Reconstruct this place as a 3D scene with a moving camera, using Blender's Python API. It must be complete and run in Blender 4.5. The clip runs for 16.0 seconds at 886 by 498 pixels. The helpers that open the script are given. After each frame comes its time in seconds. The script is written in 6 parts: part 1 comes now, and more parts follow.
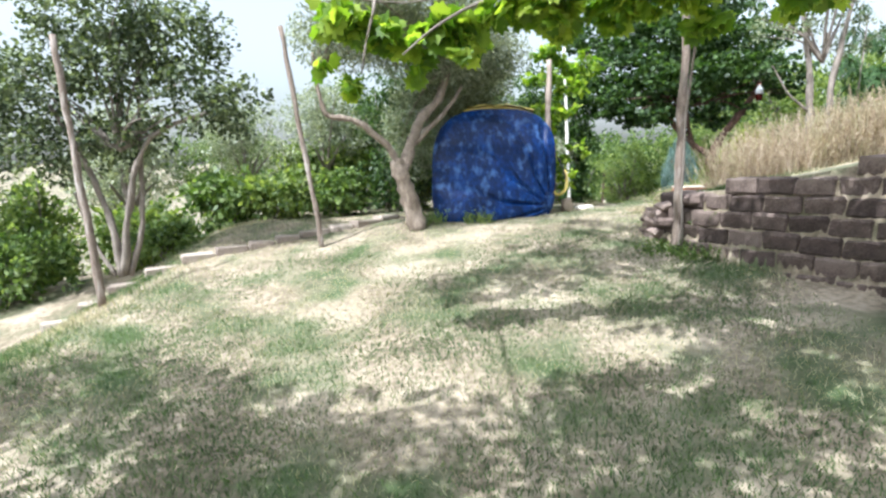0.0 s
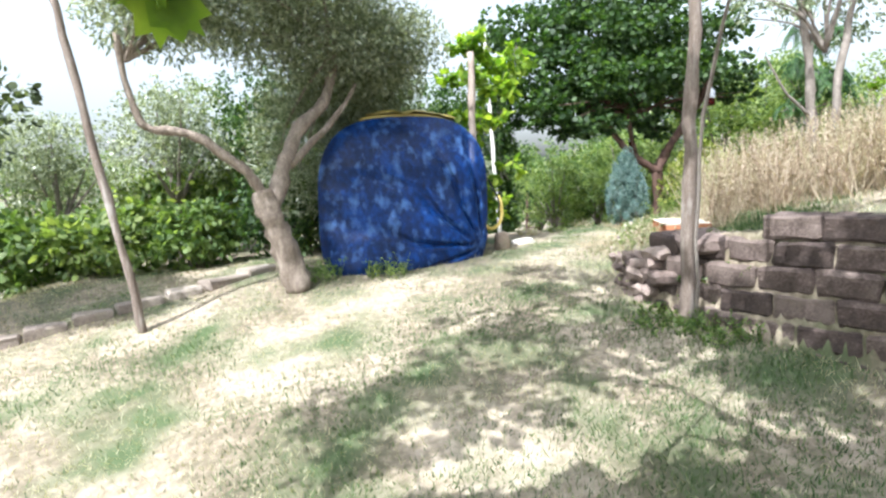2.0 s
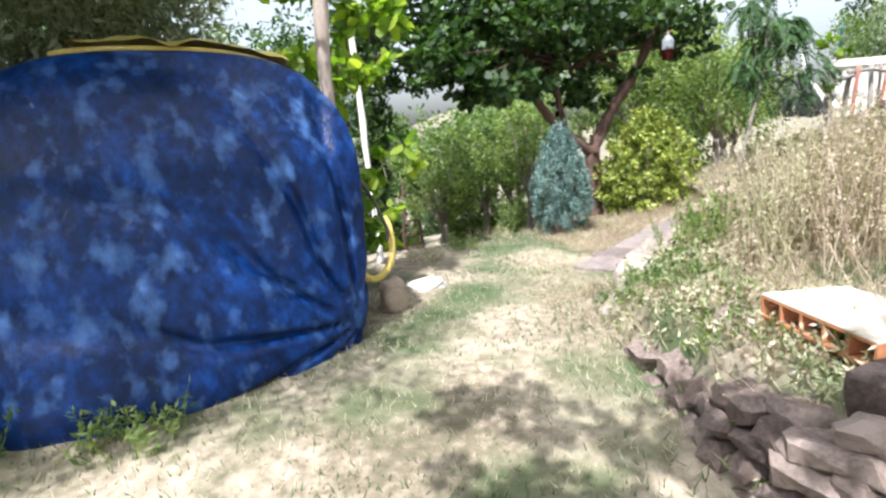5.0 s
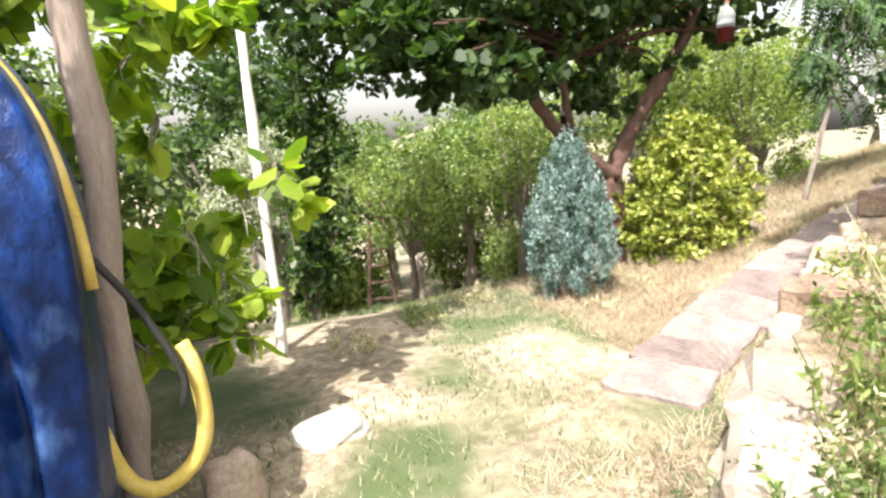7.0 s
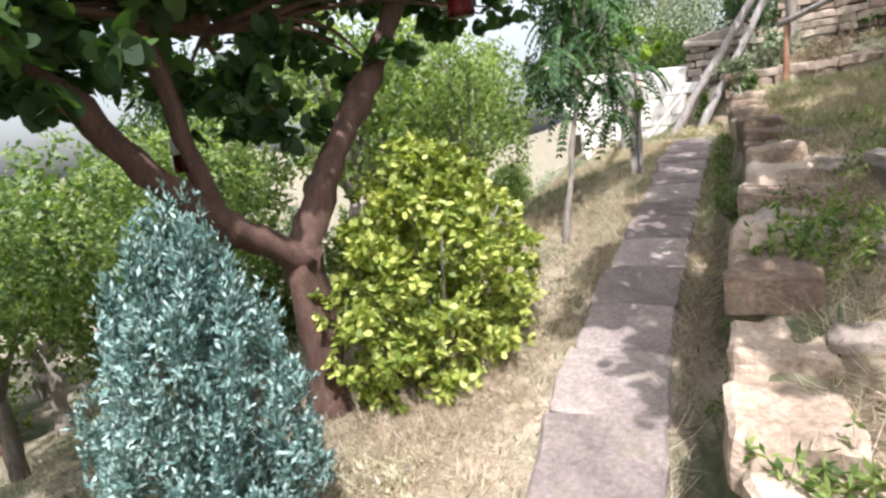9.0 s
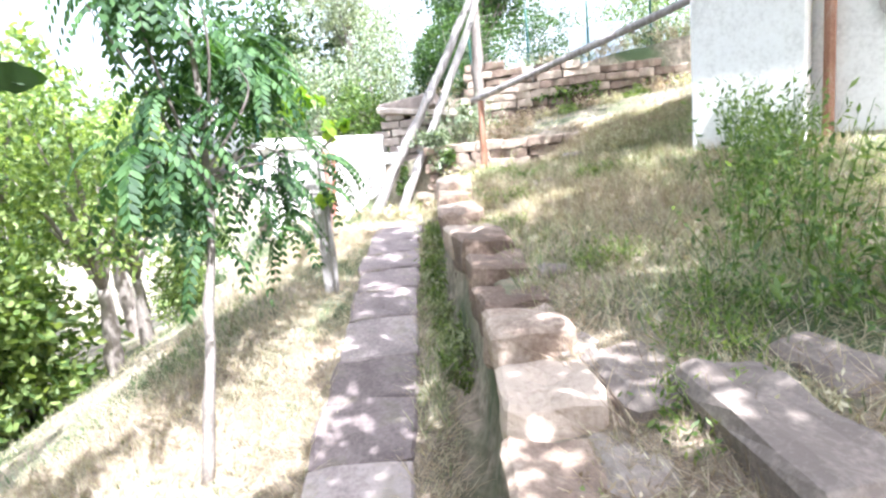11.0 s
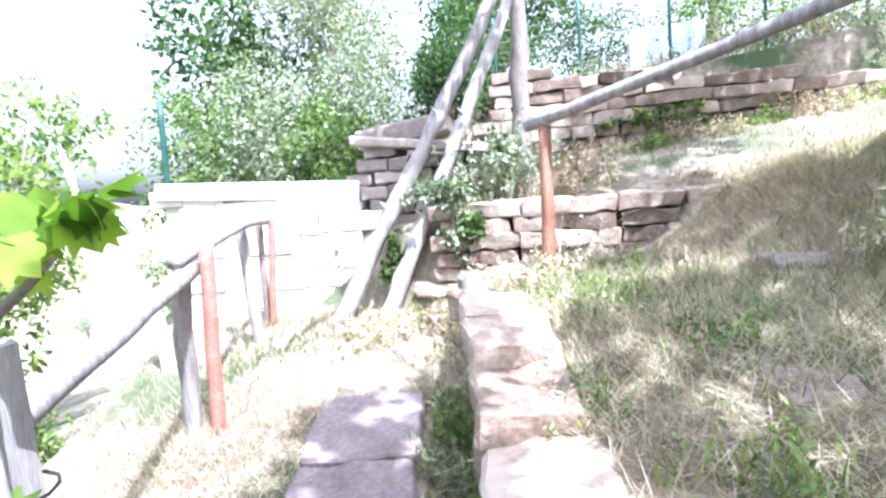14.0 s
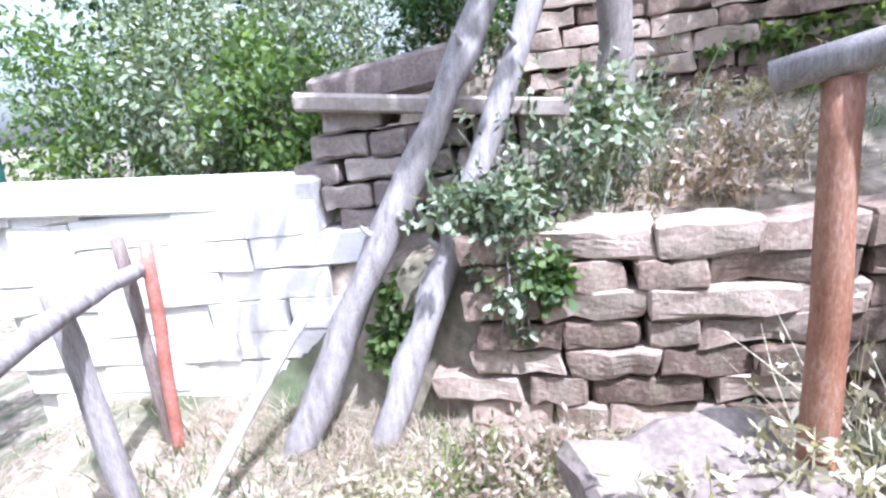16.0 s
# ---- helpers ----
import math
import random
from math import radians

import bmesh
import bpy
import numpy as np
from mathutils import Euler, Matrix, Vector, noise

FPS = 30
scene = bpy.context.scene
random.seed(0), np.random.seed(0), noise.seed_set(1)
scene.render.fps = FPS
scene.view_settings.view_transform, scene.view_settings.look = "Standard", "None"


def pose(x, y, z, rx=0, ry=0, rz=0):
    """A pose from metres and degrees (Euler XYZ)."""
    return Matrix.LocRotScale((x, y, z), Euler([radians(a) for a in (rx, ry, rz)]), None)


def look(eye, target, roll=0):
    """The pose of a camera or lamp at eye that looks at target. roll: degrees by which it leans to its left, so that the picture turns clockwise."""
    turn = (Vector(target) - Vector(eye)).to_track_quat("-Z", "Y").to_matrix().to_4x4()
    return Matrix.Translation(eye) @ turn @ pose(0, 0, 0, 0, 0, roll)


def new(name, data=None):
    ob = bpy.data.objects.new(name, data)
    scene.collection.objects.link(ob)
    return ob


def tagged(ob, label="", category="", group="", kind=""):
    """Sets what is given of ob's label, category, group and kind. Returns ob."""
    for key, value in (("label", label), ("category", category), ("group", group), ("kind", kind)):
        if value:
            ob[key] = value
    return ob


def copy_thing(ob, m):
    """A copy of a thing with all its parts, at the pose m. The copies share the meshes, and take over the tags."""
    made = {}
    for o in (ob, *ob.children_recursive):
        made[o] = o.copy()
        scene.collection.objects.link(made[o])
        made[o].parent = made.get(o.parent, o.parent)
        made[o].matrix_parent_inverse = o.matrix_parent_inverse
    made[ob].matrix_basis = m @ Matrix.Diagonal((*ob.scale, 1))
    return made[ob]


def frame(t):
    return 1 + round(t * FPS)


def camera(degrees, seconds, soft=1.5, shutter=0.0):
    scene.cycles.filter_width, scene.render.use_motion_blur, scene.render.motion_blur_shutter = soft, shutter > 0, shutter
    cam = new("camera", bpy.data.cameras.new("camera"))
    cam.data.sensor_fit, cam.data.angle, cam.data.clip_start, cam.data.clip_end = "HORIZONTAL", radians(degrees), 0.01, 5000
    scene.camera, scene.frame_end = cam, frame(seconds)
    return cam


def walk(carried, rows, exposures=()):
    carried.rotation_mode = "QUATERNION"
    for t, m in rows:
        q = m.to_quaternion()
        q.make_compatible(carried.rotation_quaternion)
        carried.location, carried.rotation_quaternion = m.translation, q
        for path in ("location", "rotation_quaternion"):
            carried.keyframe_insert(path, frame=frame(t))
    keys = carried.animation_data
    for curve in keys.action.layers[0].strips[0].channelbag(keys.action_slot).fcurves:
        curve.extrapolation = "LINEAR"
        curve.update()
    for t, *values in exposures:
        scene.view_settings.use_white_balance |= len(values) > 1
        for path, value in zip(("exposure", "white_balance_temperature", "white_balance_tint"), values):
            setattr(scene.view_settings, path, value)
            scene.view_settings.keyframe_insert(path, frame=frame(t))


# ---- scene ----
cam = camera(77.9, 16.0, soft=2.5)
PATH = [
    (0, (0.425, 0.339, 1.043), (0.315, 2.316, 0.759), -2.0),
    (0.5, (0.406, 1.019, 1.176), (0.302, 3.001, 0.935), -1.5),
    (1, (0.376, 1.663, 1.226), (0.606, 3.633, 0.964), -3.9),
    (1.5, (0.46, 2.348, 1.267), (0.664, 4.323, 1.026), -4.2),
    (2, (0.514, 3.054, 1.253), (0.726, 5.026, 1.0), -3.5),
    (2.5, (0.577, 3.753, 1.295), (0.873, 5.699, 0.944), -3.5),
    (3, (0.596, 4.415, 1.332), (0.897, 6.356, 0.955), -2.9),
    (3.5, (0.654, 5.047, 1.383), (1.182, 6.937, 0.994), -6.3),
    (4, (0.849, 5.651, 1.416), (1.302, 7.562, 1.034), -5.8),
    (4.5, (0.965, 6.233, 1.488), (1.653, 8.071, 1.102), -4.2),
    (6.8, (2.191, 8.479, 1.492), (2.841, 10.325, 1.08), -3.0),
    (7, (2.294, 8.75, 1.503), (3.012, 10.581, 1.142), -3.3),
    (7.5, (2.655, 9.372, 1.538), (3.625, 11.088, 1.203), -3.9),
    (8, (3.151, 9.913, 1.533), (4.262, 11.535, 1.169), -3.6),
    (8.5, (3.634, 10.428, 1.539), (4.9, 11.933, 1.176), -5.1),
    (9, (4.165, 10.725, 1.661), (5.647, 12.013, 1.284), -6.4),
    (9.5, (4.736, 10.905, 1.819), (6.396, 11.936, 1.391), -5.5),
    (10, (5.181, 11.102, 2.038), (7.019, 11.776, 1.628), -6.9),
    (10.2, (5.369, 11.159, 2.068), (7.243, 11.735, 1.675), -7.0),
    (12.3, (7.791, 11.496, 2.161), (9.737, 11.822, 1.836), -5.2),
    (12.5, (8.015, 11.552, 2.175), (9.957, 11.91, 1.862), -5.5),
    (13, (8.566, 11.73, 2.251), (10.495, 12.161, 1.943), -3.7),
    (13.5, (9.12, 11.891, 2.306), (11.044, 12.409, 2.131), -5.7),
    (14, (9.632, 12.046, 2.429), (11.58, 12.425, 2.18), -4.9),
    (14.5, (10.145, 12.189, 2.494), (12.098, 12.427, 2.132), -4.6),
    (15, (10.743, 12.389, 2.61), (12.648, 12.865, 2.231), -7.8),
    (15.5, (11.251, 12.537, 2.755), (13.181, 12.835, 2.324), -4.7),
    (16, (11.818, 12.668, 2.733), (13.728, 12.997, 2.237), -7.2),
]
EXPOSURES = [(0, 0.88, 5800, 6.0), (0.5, 1.02, 5810, 6.2), (2.5, 1.06, 5850, 7.0), (4.0, 0.98, 5880, 7.5), (4.7, 0.84, 5900, 8.0), (6.8, 1.3, 6850, 12.0), (8.0, 0.95, 6350, 12.0), (9.0, 0.80, 6150, 12.0), (10.2, 1.55, 5900, 12.0), (12.3, 2.3, 5400, 14.0), (13.2, 2.2, 5350, 15.0), (14.0, 1.85, 5250, 16.0), (14.5, 1.55, 5230, 16.5), (15.0, 1.28, 5200, 17.0), (16.0, 1.2, 5150, 20.0)]
walk(cam, [(t, look(eye, target, roll)) for t, eye, target, roll in PATH], EXPOSURES)


# ---- shape of the land ----
EDGE = [(5.6, 2.4), (4.6, 4.6), (3.85, 5.9), (3.3, 6.8), (2.95, 7.5), (2.9, 8.1), (3.2, 9.0), (3.5, 9.75), (4.3, 10.35), (5.1, 10.77), (5.9, 11.12), (6.9, 11.33), (8.1, 11.50), (9.4, 11.78), (10.4, 12.12), (11.3, 12.3), (12.4, 12.5), (12.95, 12.55), (13.25, 12.15), (13.45, 11.5), (13.8, 11.15), (14.0, 11.3), (14.0, 12.2), (13.98, 12.9), (14.3, 13.7), (14.6, 15.3), (16.5, 19.5)]
SLABS = [(4.15, 10.78), (4.6, 11.04), (5.1, 11.3), (5.9, 11.6), (6.4, 11.76), (7.4, 12.02), (8.7, 12.28), (9.5, 12.44), (10.2, 12.58), (11.4, 12.85), (12.3, 13.0)]


def ease(a, b, v):
    v = np.clip((v - a) / (b - a), 0, 1)
    return v * v * (3 - 2 * v)


def side(x, y, line):
    """Signed distance to a polyline: above 0 on its right-hand side, walking along it, and the distance along it."""
    best, sign, along, run = np.full(np.shape(x), 1e9), np.ones(np.shape(x)), np.zeros(np.shape(x)), 0.0
    for (ax, ay), (bx, by) in zip(line, line[1:]):
        dx, dy = bx - ax, by - ay
        size = math.hypot(dx, dy)
        u = np.clip(((x - ax) * dx + (y - ay) * dy) / size ** 2, 0, 1)
        far = np.hypot(x - ax - u * dx, y - ay - u * dy)
        turn = dx * (y - ay) - dy * (x - ax)
        near = far < best
        best = np.where(near, far, best)
        sign = np.where(near, np.where(turn < 0, 1, -1), sign)
        along = np.where(near, run + u * size, along)
        run += size
    return best * sign, along


def low(x, y):
    """The lawn, the strip of the path and the slope below it."""
    lawn = -0.55 + 0.20 * ease(2.5, 6, y) + 0.55 * ease(5, 10.5, y) + 0.05 * np.clip(x - 1, -4, 3) * (1 - ease(8, 11, y))
    lawn = lawn - 0.9 * ease(-3.6, -6.5, x) - 2.2 * ease(-6, -16, x)
    ramp = 1.1 * ease(4.6, 12.6, x) * 0.55 + 0.135 * np.clip(x - 5.0, 0, 8) * 0.5
    line = 12.3 + 0.12 * np.clip(x - 5, 0, 10)
    drop = np.clip(y - line - 0.7, 0, None)
    down = 0.30 * np.clip(drop, 0, 8) + 0.12 * np.clip(drop - 8, 0, 30) + 0.6 * ramp * ease(0.2, 4, drop)
    down = down * (1 - ease(12.6, 14.2, x) * (1 - ease(14.8, 17, y)))
    return lawn + ramp - down


def high(x, y):
    """The terrace above the walls."""
    base = 1.22 + 0.17 * np.clip(x, -2, 16) - 0.12 * np.clip(y, -8, 14) - 0.25 * ease(7.5, 5.5, x)
    base = base - 0.24 * ease(12.0, 13.0, x) * ease(14.1, 13.95, x) * ease(10.2, 11.6, y)
    return base + 0.75 * ease(16.15, 16.35, x)


def height(x, y):
    x, y = np.asarray(x, float), np.asarray(y, float)
    d, _ = side(x, y, EDGE)
    k = ease(-0.03, 0.12, d) * (1 - ease(15.9, 16.8, y) * ease(10, 12, x))
    z = low(x, y) * (1 - k) + high(x, y) * k
    z = z - 0.18 * np.exp(-((d + 0.09) / 0.085) ** 2) * ease(4.9, 5.6, x) * ease(12.7, 11.5, x)
    far = np.hypot(x, y)
    z = z - 16 * ease(30, 110, far)
    return z

# ---- world and light ----
world = bpy.data.worlds.new("world")
scene.world = world
world.use_nodes = True
SUN_FROM = Vector((-0.42, -0.46, 1.0)).normalized()
sky = world.node_tree.nodes.new("ShaderNodeTexSky")
sky.sky_type, sky.sun_disc = "NISHITA", False
sky.sun_elevation = math.asin(SUN_FROM.z)
sky.sun_rotation = math.atan2(SUN_FROM.x, SUN_FROM.y)
sky.air_density, sky.dust_density = 1.3, 5.0
background = world.node_tree.nodes["Background"]
background.inputs["Strength"].default_value = 0.127
haze = world.node_tree.nodes.new("ShaderNodeHueSaturation")
haze.inputs["Saturation"].default_value, haze.inputs["Value"].default_value = 0.32, 1.4
world.node_tree.links.new(sky.outputs[0], haze.inputs["Color"])
world.node_tree.links.new(haze.outputs[0], background.inputs["Color"])
sun = new("sun", bpy.data.lights.new("sun", "SUN"))
sun.data.energy, sun.data.angle, sun.data.color = 5.0, radians(0.53), (1.0, 0.96, 0.90)
sun.matrix_basis = look(SUN_FROM * 50, (0, 0, 0))


# ---- materials ----
def material(name, colors, rough=0.85, scale=6.0, fine=60.0, bump=0.25, stretch=(1, 1, 1), island=0.0, metal=0.0, trans=0.0, depth=0.01, spots=None, each=0.0):
    """A procedural material: a ramp of colours over two scales of noise, with relief and variation from piece to piece."""
    m = bpy.data.materials.new(name)
    m.use_nodes = True
    tree = m.node_tree
    nodes, link = tree.nodes, tree.links.new
    shader, out = nodes["Principled BSDF"], nodes["Material Output"]
    place = nodes.new("ShaderNodeTexCoord")
    mapping = nodes.new("ShaderNodeMapping")
    mapping.inputs["Scale"].default_value = stretch
    link(place.outputs["Object"], mapping.inputs[0])
    big, small = nodes.new("ShaderNodeTexNoise"), nodes.new("ShaderNodeTexNoise")
    for n, s, d in ((big, scale, 5), (small, fine, 4)):
        n.inputs["Scale"].default_value, n.inputs["Detail"].default_value, n.inputs["Roughness"].default_value = s, d, 0.62
        link(mapping.outputs[0], n.inputs["Vector"])
    mix = nodes.new("ShaderNodeMath")
    mix.operation = "MULTIPLY_ADD"
    mix.inputs[1].default_value = 0.45
    link(small.outputs["Fac"], mix.inputs[0])
    half = nodes.new("ShaderNodeMath")
    half.operation = "MULTIPLY"
    half.inputs[1].default_value = 0.55
    link(big.outputs["Fac"], half.inputs[0])
    link(half.outputs[0], mix.inputs[2])
    value = mix.outputs[0]
    for amount, kind in ((island, "GEO"), (each, "OBJ")):
        if amount:
            source = nodes.new("ShaderNodeNewGeometry").outputs["Random Per Island"] if kind == "GEO" else nodes.new("ShaderNodeObjectInfo").outputs["Random"]
            shift = nodes.new("ShaderNodeMath")
            shift.operation = "MULTIPLY_ADD"
            shift.inputs[1].default_value = amount
            link(source, shift.inputs[0])
            less = nodes.new("ShaderNodeMath")
            less.operation = "SUBTRACT"
            less.inputs[1].default_value = amount / 2
            link(value, less.inputs[0])
            link(less.outputs[0], shift.inputs[2])
            value = shift.outputs[0]
    ramp = nodes.new("ShaderNodeValToRGB")
    while len(ramp.color_ramp.elements) < len(colors):
        ramp.color_ramp.elements.new(0.5)
    for i, c in enumerate(colors):
        e = ramp.color_ramp.elements[i]
        e.position = 0.32 + 0.36 * i / max(1, len(colors) - 1)
        e.color = (*c, 1)
    link(value, ramp.inputs[0])
    color = ramp.outputs[0]
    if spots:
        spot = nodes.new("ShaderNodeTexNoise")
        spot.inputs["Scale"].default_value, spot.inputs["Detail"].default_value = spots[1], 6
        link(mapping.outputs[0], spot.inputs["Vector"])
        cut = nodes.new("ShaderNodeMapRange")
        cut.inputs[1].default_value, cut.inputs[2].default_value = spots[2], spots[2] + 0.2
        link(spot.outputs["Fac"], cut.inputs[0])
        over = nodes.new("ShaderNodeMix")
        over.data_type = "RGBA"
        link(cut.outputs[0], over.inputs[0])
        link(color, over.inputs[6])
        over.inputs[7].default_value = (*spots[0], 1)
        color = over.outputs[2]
    link(color, shader.inputs["Base Color"])
    shader.inputs["Roughness"].default_value, shader.inputs["Metallic"].default_value = rough, metal
    if bump:
        b = nodes.new("ShaderNodeBump")
        b.inputs["Strength"].default_value, b.inputs["Distance"].default_value = bump, depth
        link(mix.outputs[0], b.inputs["Height"])
        link(b.outputs[0], shader.inputs["Normal"])
    if trans:
        through_light = nodes.new("ShaderNodeBsdfTranslucent")
        lift = nodes.new("ShaderNodeMixRGB")
        lift.blend_type, lift.inputs[0].default_value = "MULTIPLY", 1.0
        lift.inputs[2].default_value = (1.5, 1.55, 0.6, 1)
        link(color, lift.inputs[1])
        link(lift.outputs[0], through_light.inputs["Color"])
        both = nodes.new("ShaderNodeMixShader")
        both.inputs[0].default_value = trans
        link(shader.outputs[0], both.inputs[1])
        link(through_light.outputs[0], both.inputs[2])
        link(both.outputs[0], out.inputs["Surface"])
    return m


def leaf_material(name, colors, trans=0.35, rough=0.5, island=0.5):
    return material(name, colors, rough=rough, scale=1.2, fine=9.0, bump=0.0, island=island, trans=trans)


def ground_material():
    """Patchy lawn, dry straw and bare pinkish soil."""
    m = material("ground_soil", [(0.07, 0.07, 0.04), (0.16, 0.13, 0.09), (0.34, 0.28, 0.215), (0.46, 0.385, 0.31)], rough=0.95, scale=0.9, fine=14, bump=0.6, depth=0.02, spots=((0.06, 0.085, 0.033), 1.2, 0.46))
    return m


M_ground = ground_material()
M_grass = leaf_material("grass_green", [(0.03, 0.065, 0.02), (0.065, 0.125, 0.04), (0.14, 0.20, 0.085)], trans=0.3, rough=0.6)
M_straw = leaf_material("grass_dry", [(0.26, 0.235, 0.15), (0.42, 0.38, 0.265), (0.56, 0.515, 0.40)], trans=0.25, rough=0.7)
M_bankgrass = leaf_material("bank_grass", [(0.12, 0.15, 0.07), (0.25, 0.28, 0.155), (0.42, 0.43, 0.29)], trans=0.35, rough=0.7)
M_weed = leaf_material("weed_dry", [(0.20, 0.145, 0.11), (0.37, 0.285, 0.225), (0.54, 0.455, 0.38)], trans=0.25, rough=0.8)
M_stone = material("stone", [(0.17, 0.135, 0.115), (0.29, 0.24, 0.205), (0.41, 0.355, 0.31)], scale=5, fine=45, bump=0.7, depth=0.012, each=0.3, spots=((0.15, 0.14, 0.08), 3.0, 0.60))
M_rubble = material("rubble_stone", [(0.085, 0.06, 0.052), (0.16, 0.118, 0.104), (0.27, 0.21, 0.185)], scale=6, fine=50, bump=1.0, depth=0.015, each=0.45)
M_block = material("split_block", [(0.036, 0.024, 0.021), (0.08, 0.056, 0.049), (0.165, 0.125, 0.11)], scale=6, fine=50, bump=1.0, depth=0.015, each=0.3)
M_path = material("path_slab", [(0.10, 0.078, 0.074), (0.19, 0.152, 0.146), (0.33, 0.275, 0.26)], scale=3, fine=40, bump=0.5, each=0.25, spots=((0.12, 0.11, 0.06), 4.0, 0.58))
M_white = material("white_wall", [(0.55, 0.53, 0.50), (0.76, 0.74, 0.71), (0.83, 0.82, 0.80)], scale=2.5, fine=30, bump=0.3)
M_pale = material("pale_stone", [(0.60, 0.56, 0.52), (0.76, 0.72, 0.68), (0.84, 0.81, 0.78)], scale=4, fine=35, bump=0.6, each=0.25)
M_wood = material("grey_wood", [(0.17, 0.145, 0.135), (0.33, 0.30, 0.285), (0.52, 0.49, 0.47)], scale=3, fine=30, stretch=(9, 9, 1), bump=0.5, each=0.2)
M_brownwood = material("brown_wood", [(0.10, 0.075, 0.06), (0.20, 0.155, 0.13), (0.36, 0.31, 0.28)], scale=3, fine=30, stretch=(6, 6, 1), bump=0.8, spots=((0.46, 0.42, 0.40), 2.2, 0.56))
M_sand = material("sandstone", [(0.12, 0.08, 0.058), (0.255, 0.185, 0.14), (0.44, 0.35, 0.28)], scale=4, fine=45, bump=1.0, depth=0.015, each=0.4, spots=((0.13, 0.14, 0.08), 3.0, 0.60))
M_rust = material("rusty_steel", [(0.15, 0.055, 0.03), (0.29, 0.14, 0.082), (0.44, 0.31, 0.24)], rough=0.6, stretch=(3, 3, 1), scale=3, fine=50, bump=0.3)
M_red = material("red_paint", [(0.26, 0.09, 0.06), (0.38, 0.15, 0.11), (0.48, 0.26, 0.21)], rough=0.55, scale=5, fine=50, bump=0.15)
M_olivebark = material("olive_bark", [(0.08, 0.06, 0.045), (0.24, 0.19, 0.155), (0.46, 0.39, 0.34)], scale=5, fine=38, stretch=(3, 3, 1), bump=1.0, depth=0.02)
M_darkbark = material("dark_bark", [(0.045, 0.024, 0.018), (0.085, 0.045, 0.034), (0.15, 0.092, 0.072)], scale=5, fine=38, stretch=(3, 3, 1), bump=0.9, depth=0.015)
M_greybark = material("grey_bark", [(0.10, 0.085, 0.07), (0.20, 0.17, 0.15), (0.33, 0.29, 0.26)], scale=5, fine=38, stretch=(3, 3, 1), bump=0.8)
M_olive = leaf_material("olive_leaf", [(0.13, 0.16, 0.10), (0.24, 0.27, 0.20), (0.40, 0.43, 0.36)], trans=0.3, rough=0.45)
M_vine = leaf_material("vine_leaf", [(0.10, 0.19, 0.02), (0.20, 0.31, 0.035), (0.34, 0.43, 0.07)], trans=0.6)
M_leaf = leaf_material("green_leaf", [(0.055, 0.10, 0.028), (0.11, 0.175, 0.05), (0.20, 0.265, 0.10)], trans=0.45)
M_darkleaf = leaf_material("dark_leaf", [(0.018, 0.045, 0.012), (0.035, 0.075, 0.02), (0.08, 0.14, 0.04)], trans=0.42, rough=0.55)
M_yellowleaf = leaf_material("variegated_leaf", [(0.13, 0.18, 0.03), (0.26, 0.31, 0.06), (0.48, 0.50, 0.16)], trans=0.35)
M_blueleaf = leaf_material("blue_conifer", [(0.045, 0.10, 0.09), (0.12, 0.21, 0.20), (0.34, 0.45, 0.44)], trans=0.1, rough=0.6)
M_paleleaf = leaf_material("pale_leaf", [(0.07, 0.105, 0.05), (0.17, 0.21, 0.12), (0.36, 0.40, 0.29)], trans=0.2)
M_lightleaf = leaf_material("light_leaf", [(0.07, 0.12, 0.035), (0.16, 0.225, 0.07), (0.28, 0.34, 0.13)], trans=0.5)
M_quince = leaf_material("quince_leaf", [(0.035, 0.055, 0.03), (0.085, 0.115, 0.06), (0.20, 0.24, 0.15)], trans=0.3)
M_ash = leaf_material("ash_leaf", [(0.02, 0.055, 0.018), (0.042, 0.10, 0.032), (0.085, 0.165, 0.055)], trans=0.4, rough=0.65)
M_palewood = material("pale_wood", [(0.20, 0.155, 0.13), (0.34, 0.275, 0.24), (0.48, 0.41, 0.37)], scale=3, fine=30, stretch=(7, 7, 1), bump=0.6)
M_terracotta = material("terracotta", [(0.34, 0.13, 0.06), (0.46, 0.19, 0.09), (0.56, 0.28, 0.15)], scale=6, fine=60, bump=0.2)
M_dusty = material("dusty_tile", [(0.50, 0.42, 0.34), (0.64, 0.56, 0.47), (0.74, 0.68, 0.60)], scale=5, fine=60, bump=0.2)
M_yellow = material("yellow_hose", [(0.45, 0.32, 0.06), (0.62, 0.47, 0.12), (0.72, 0.60, 0.26)], rough=0.5, scale=6, fine=40, bump=0.1)
M_black = material("black_rubber", [(0.015, 0.015, 0.015), (0.03, 0.03, 0.03)], rough=0.6, bump=0.1)
M_green = material("green_paint", [(0.01, 0.05, 0.04), (0.02, 0.09, 0.07)], rough=0.5, bump=0.1)
M_hill = material("far_hill", [(0.07, 0.10, 0.05), (0.14, 0.17, 0.09), (0.24, 0.24, 0.15)], scale=0.02, fine=0.15, bump=0.0)
M_roof = material("roof_tile", [(0.30, 0.17, 0.12), (0.42, 0.26, 0.19)], scale=3, fine=20, bump=0.2)
M_dark = material("dark_opening", [(0.02, 0.02, 0.02), (0.04, 0.035, 0.03)], bump=0.1)
M_blueplastic = material("blue_plastic", [(0.22, 0.29, 0.38), (0.34, 0.41, 0.48)], rough=0.4, bump=0.1)


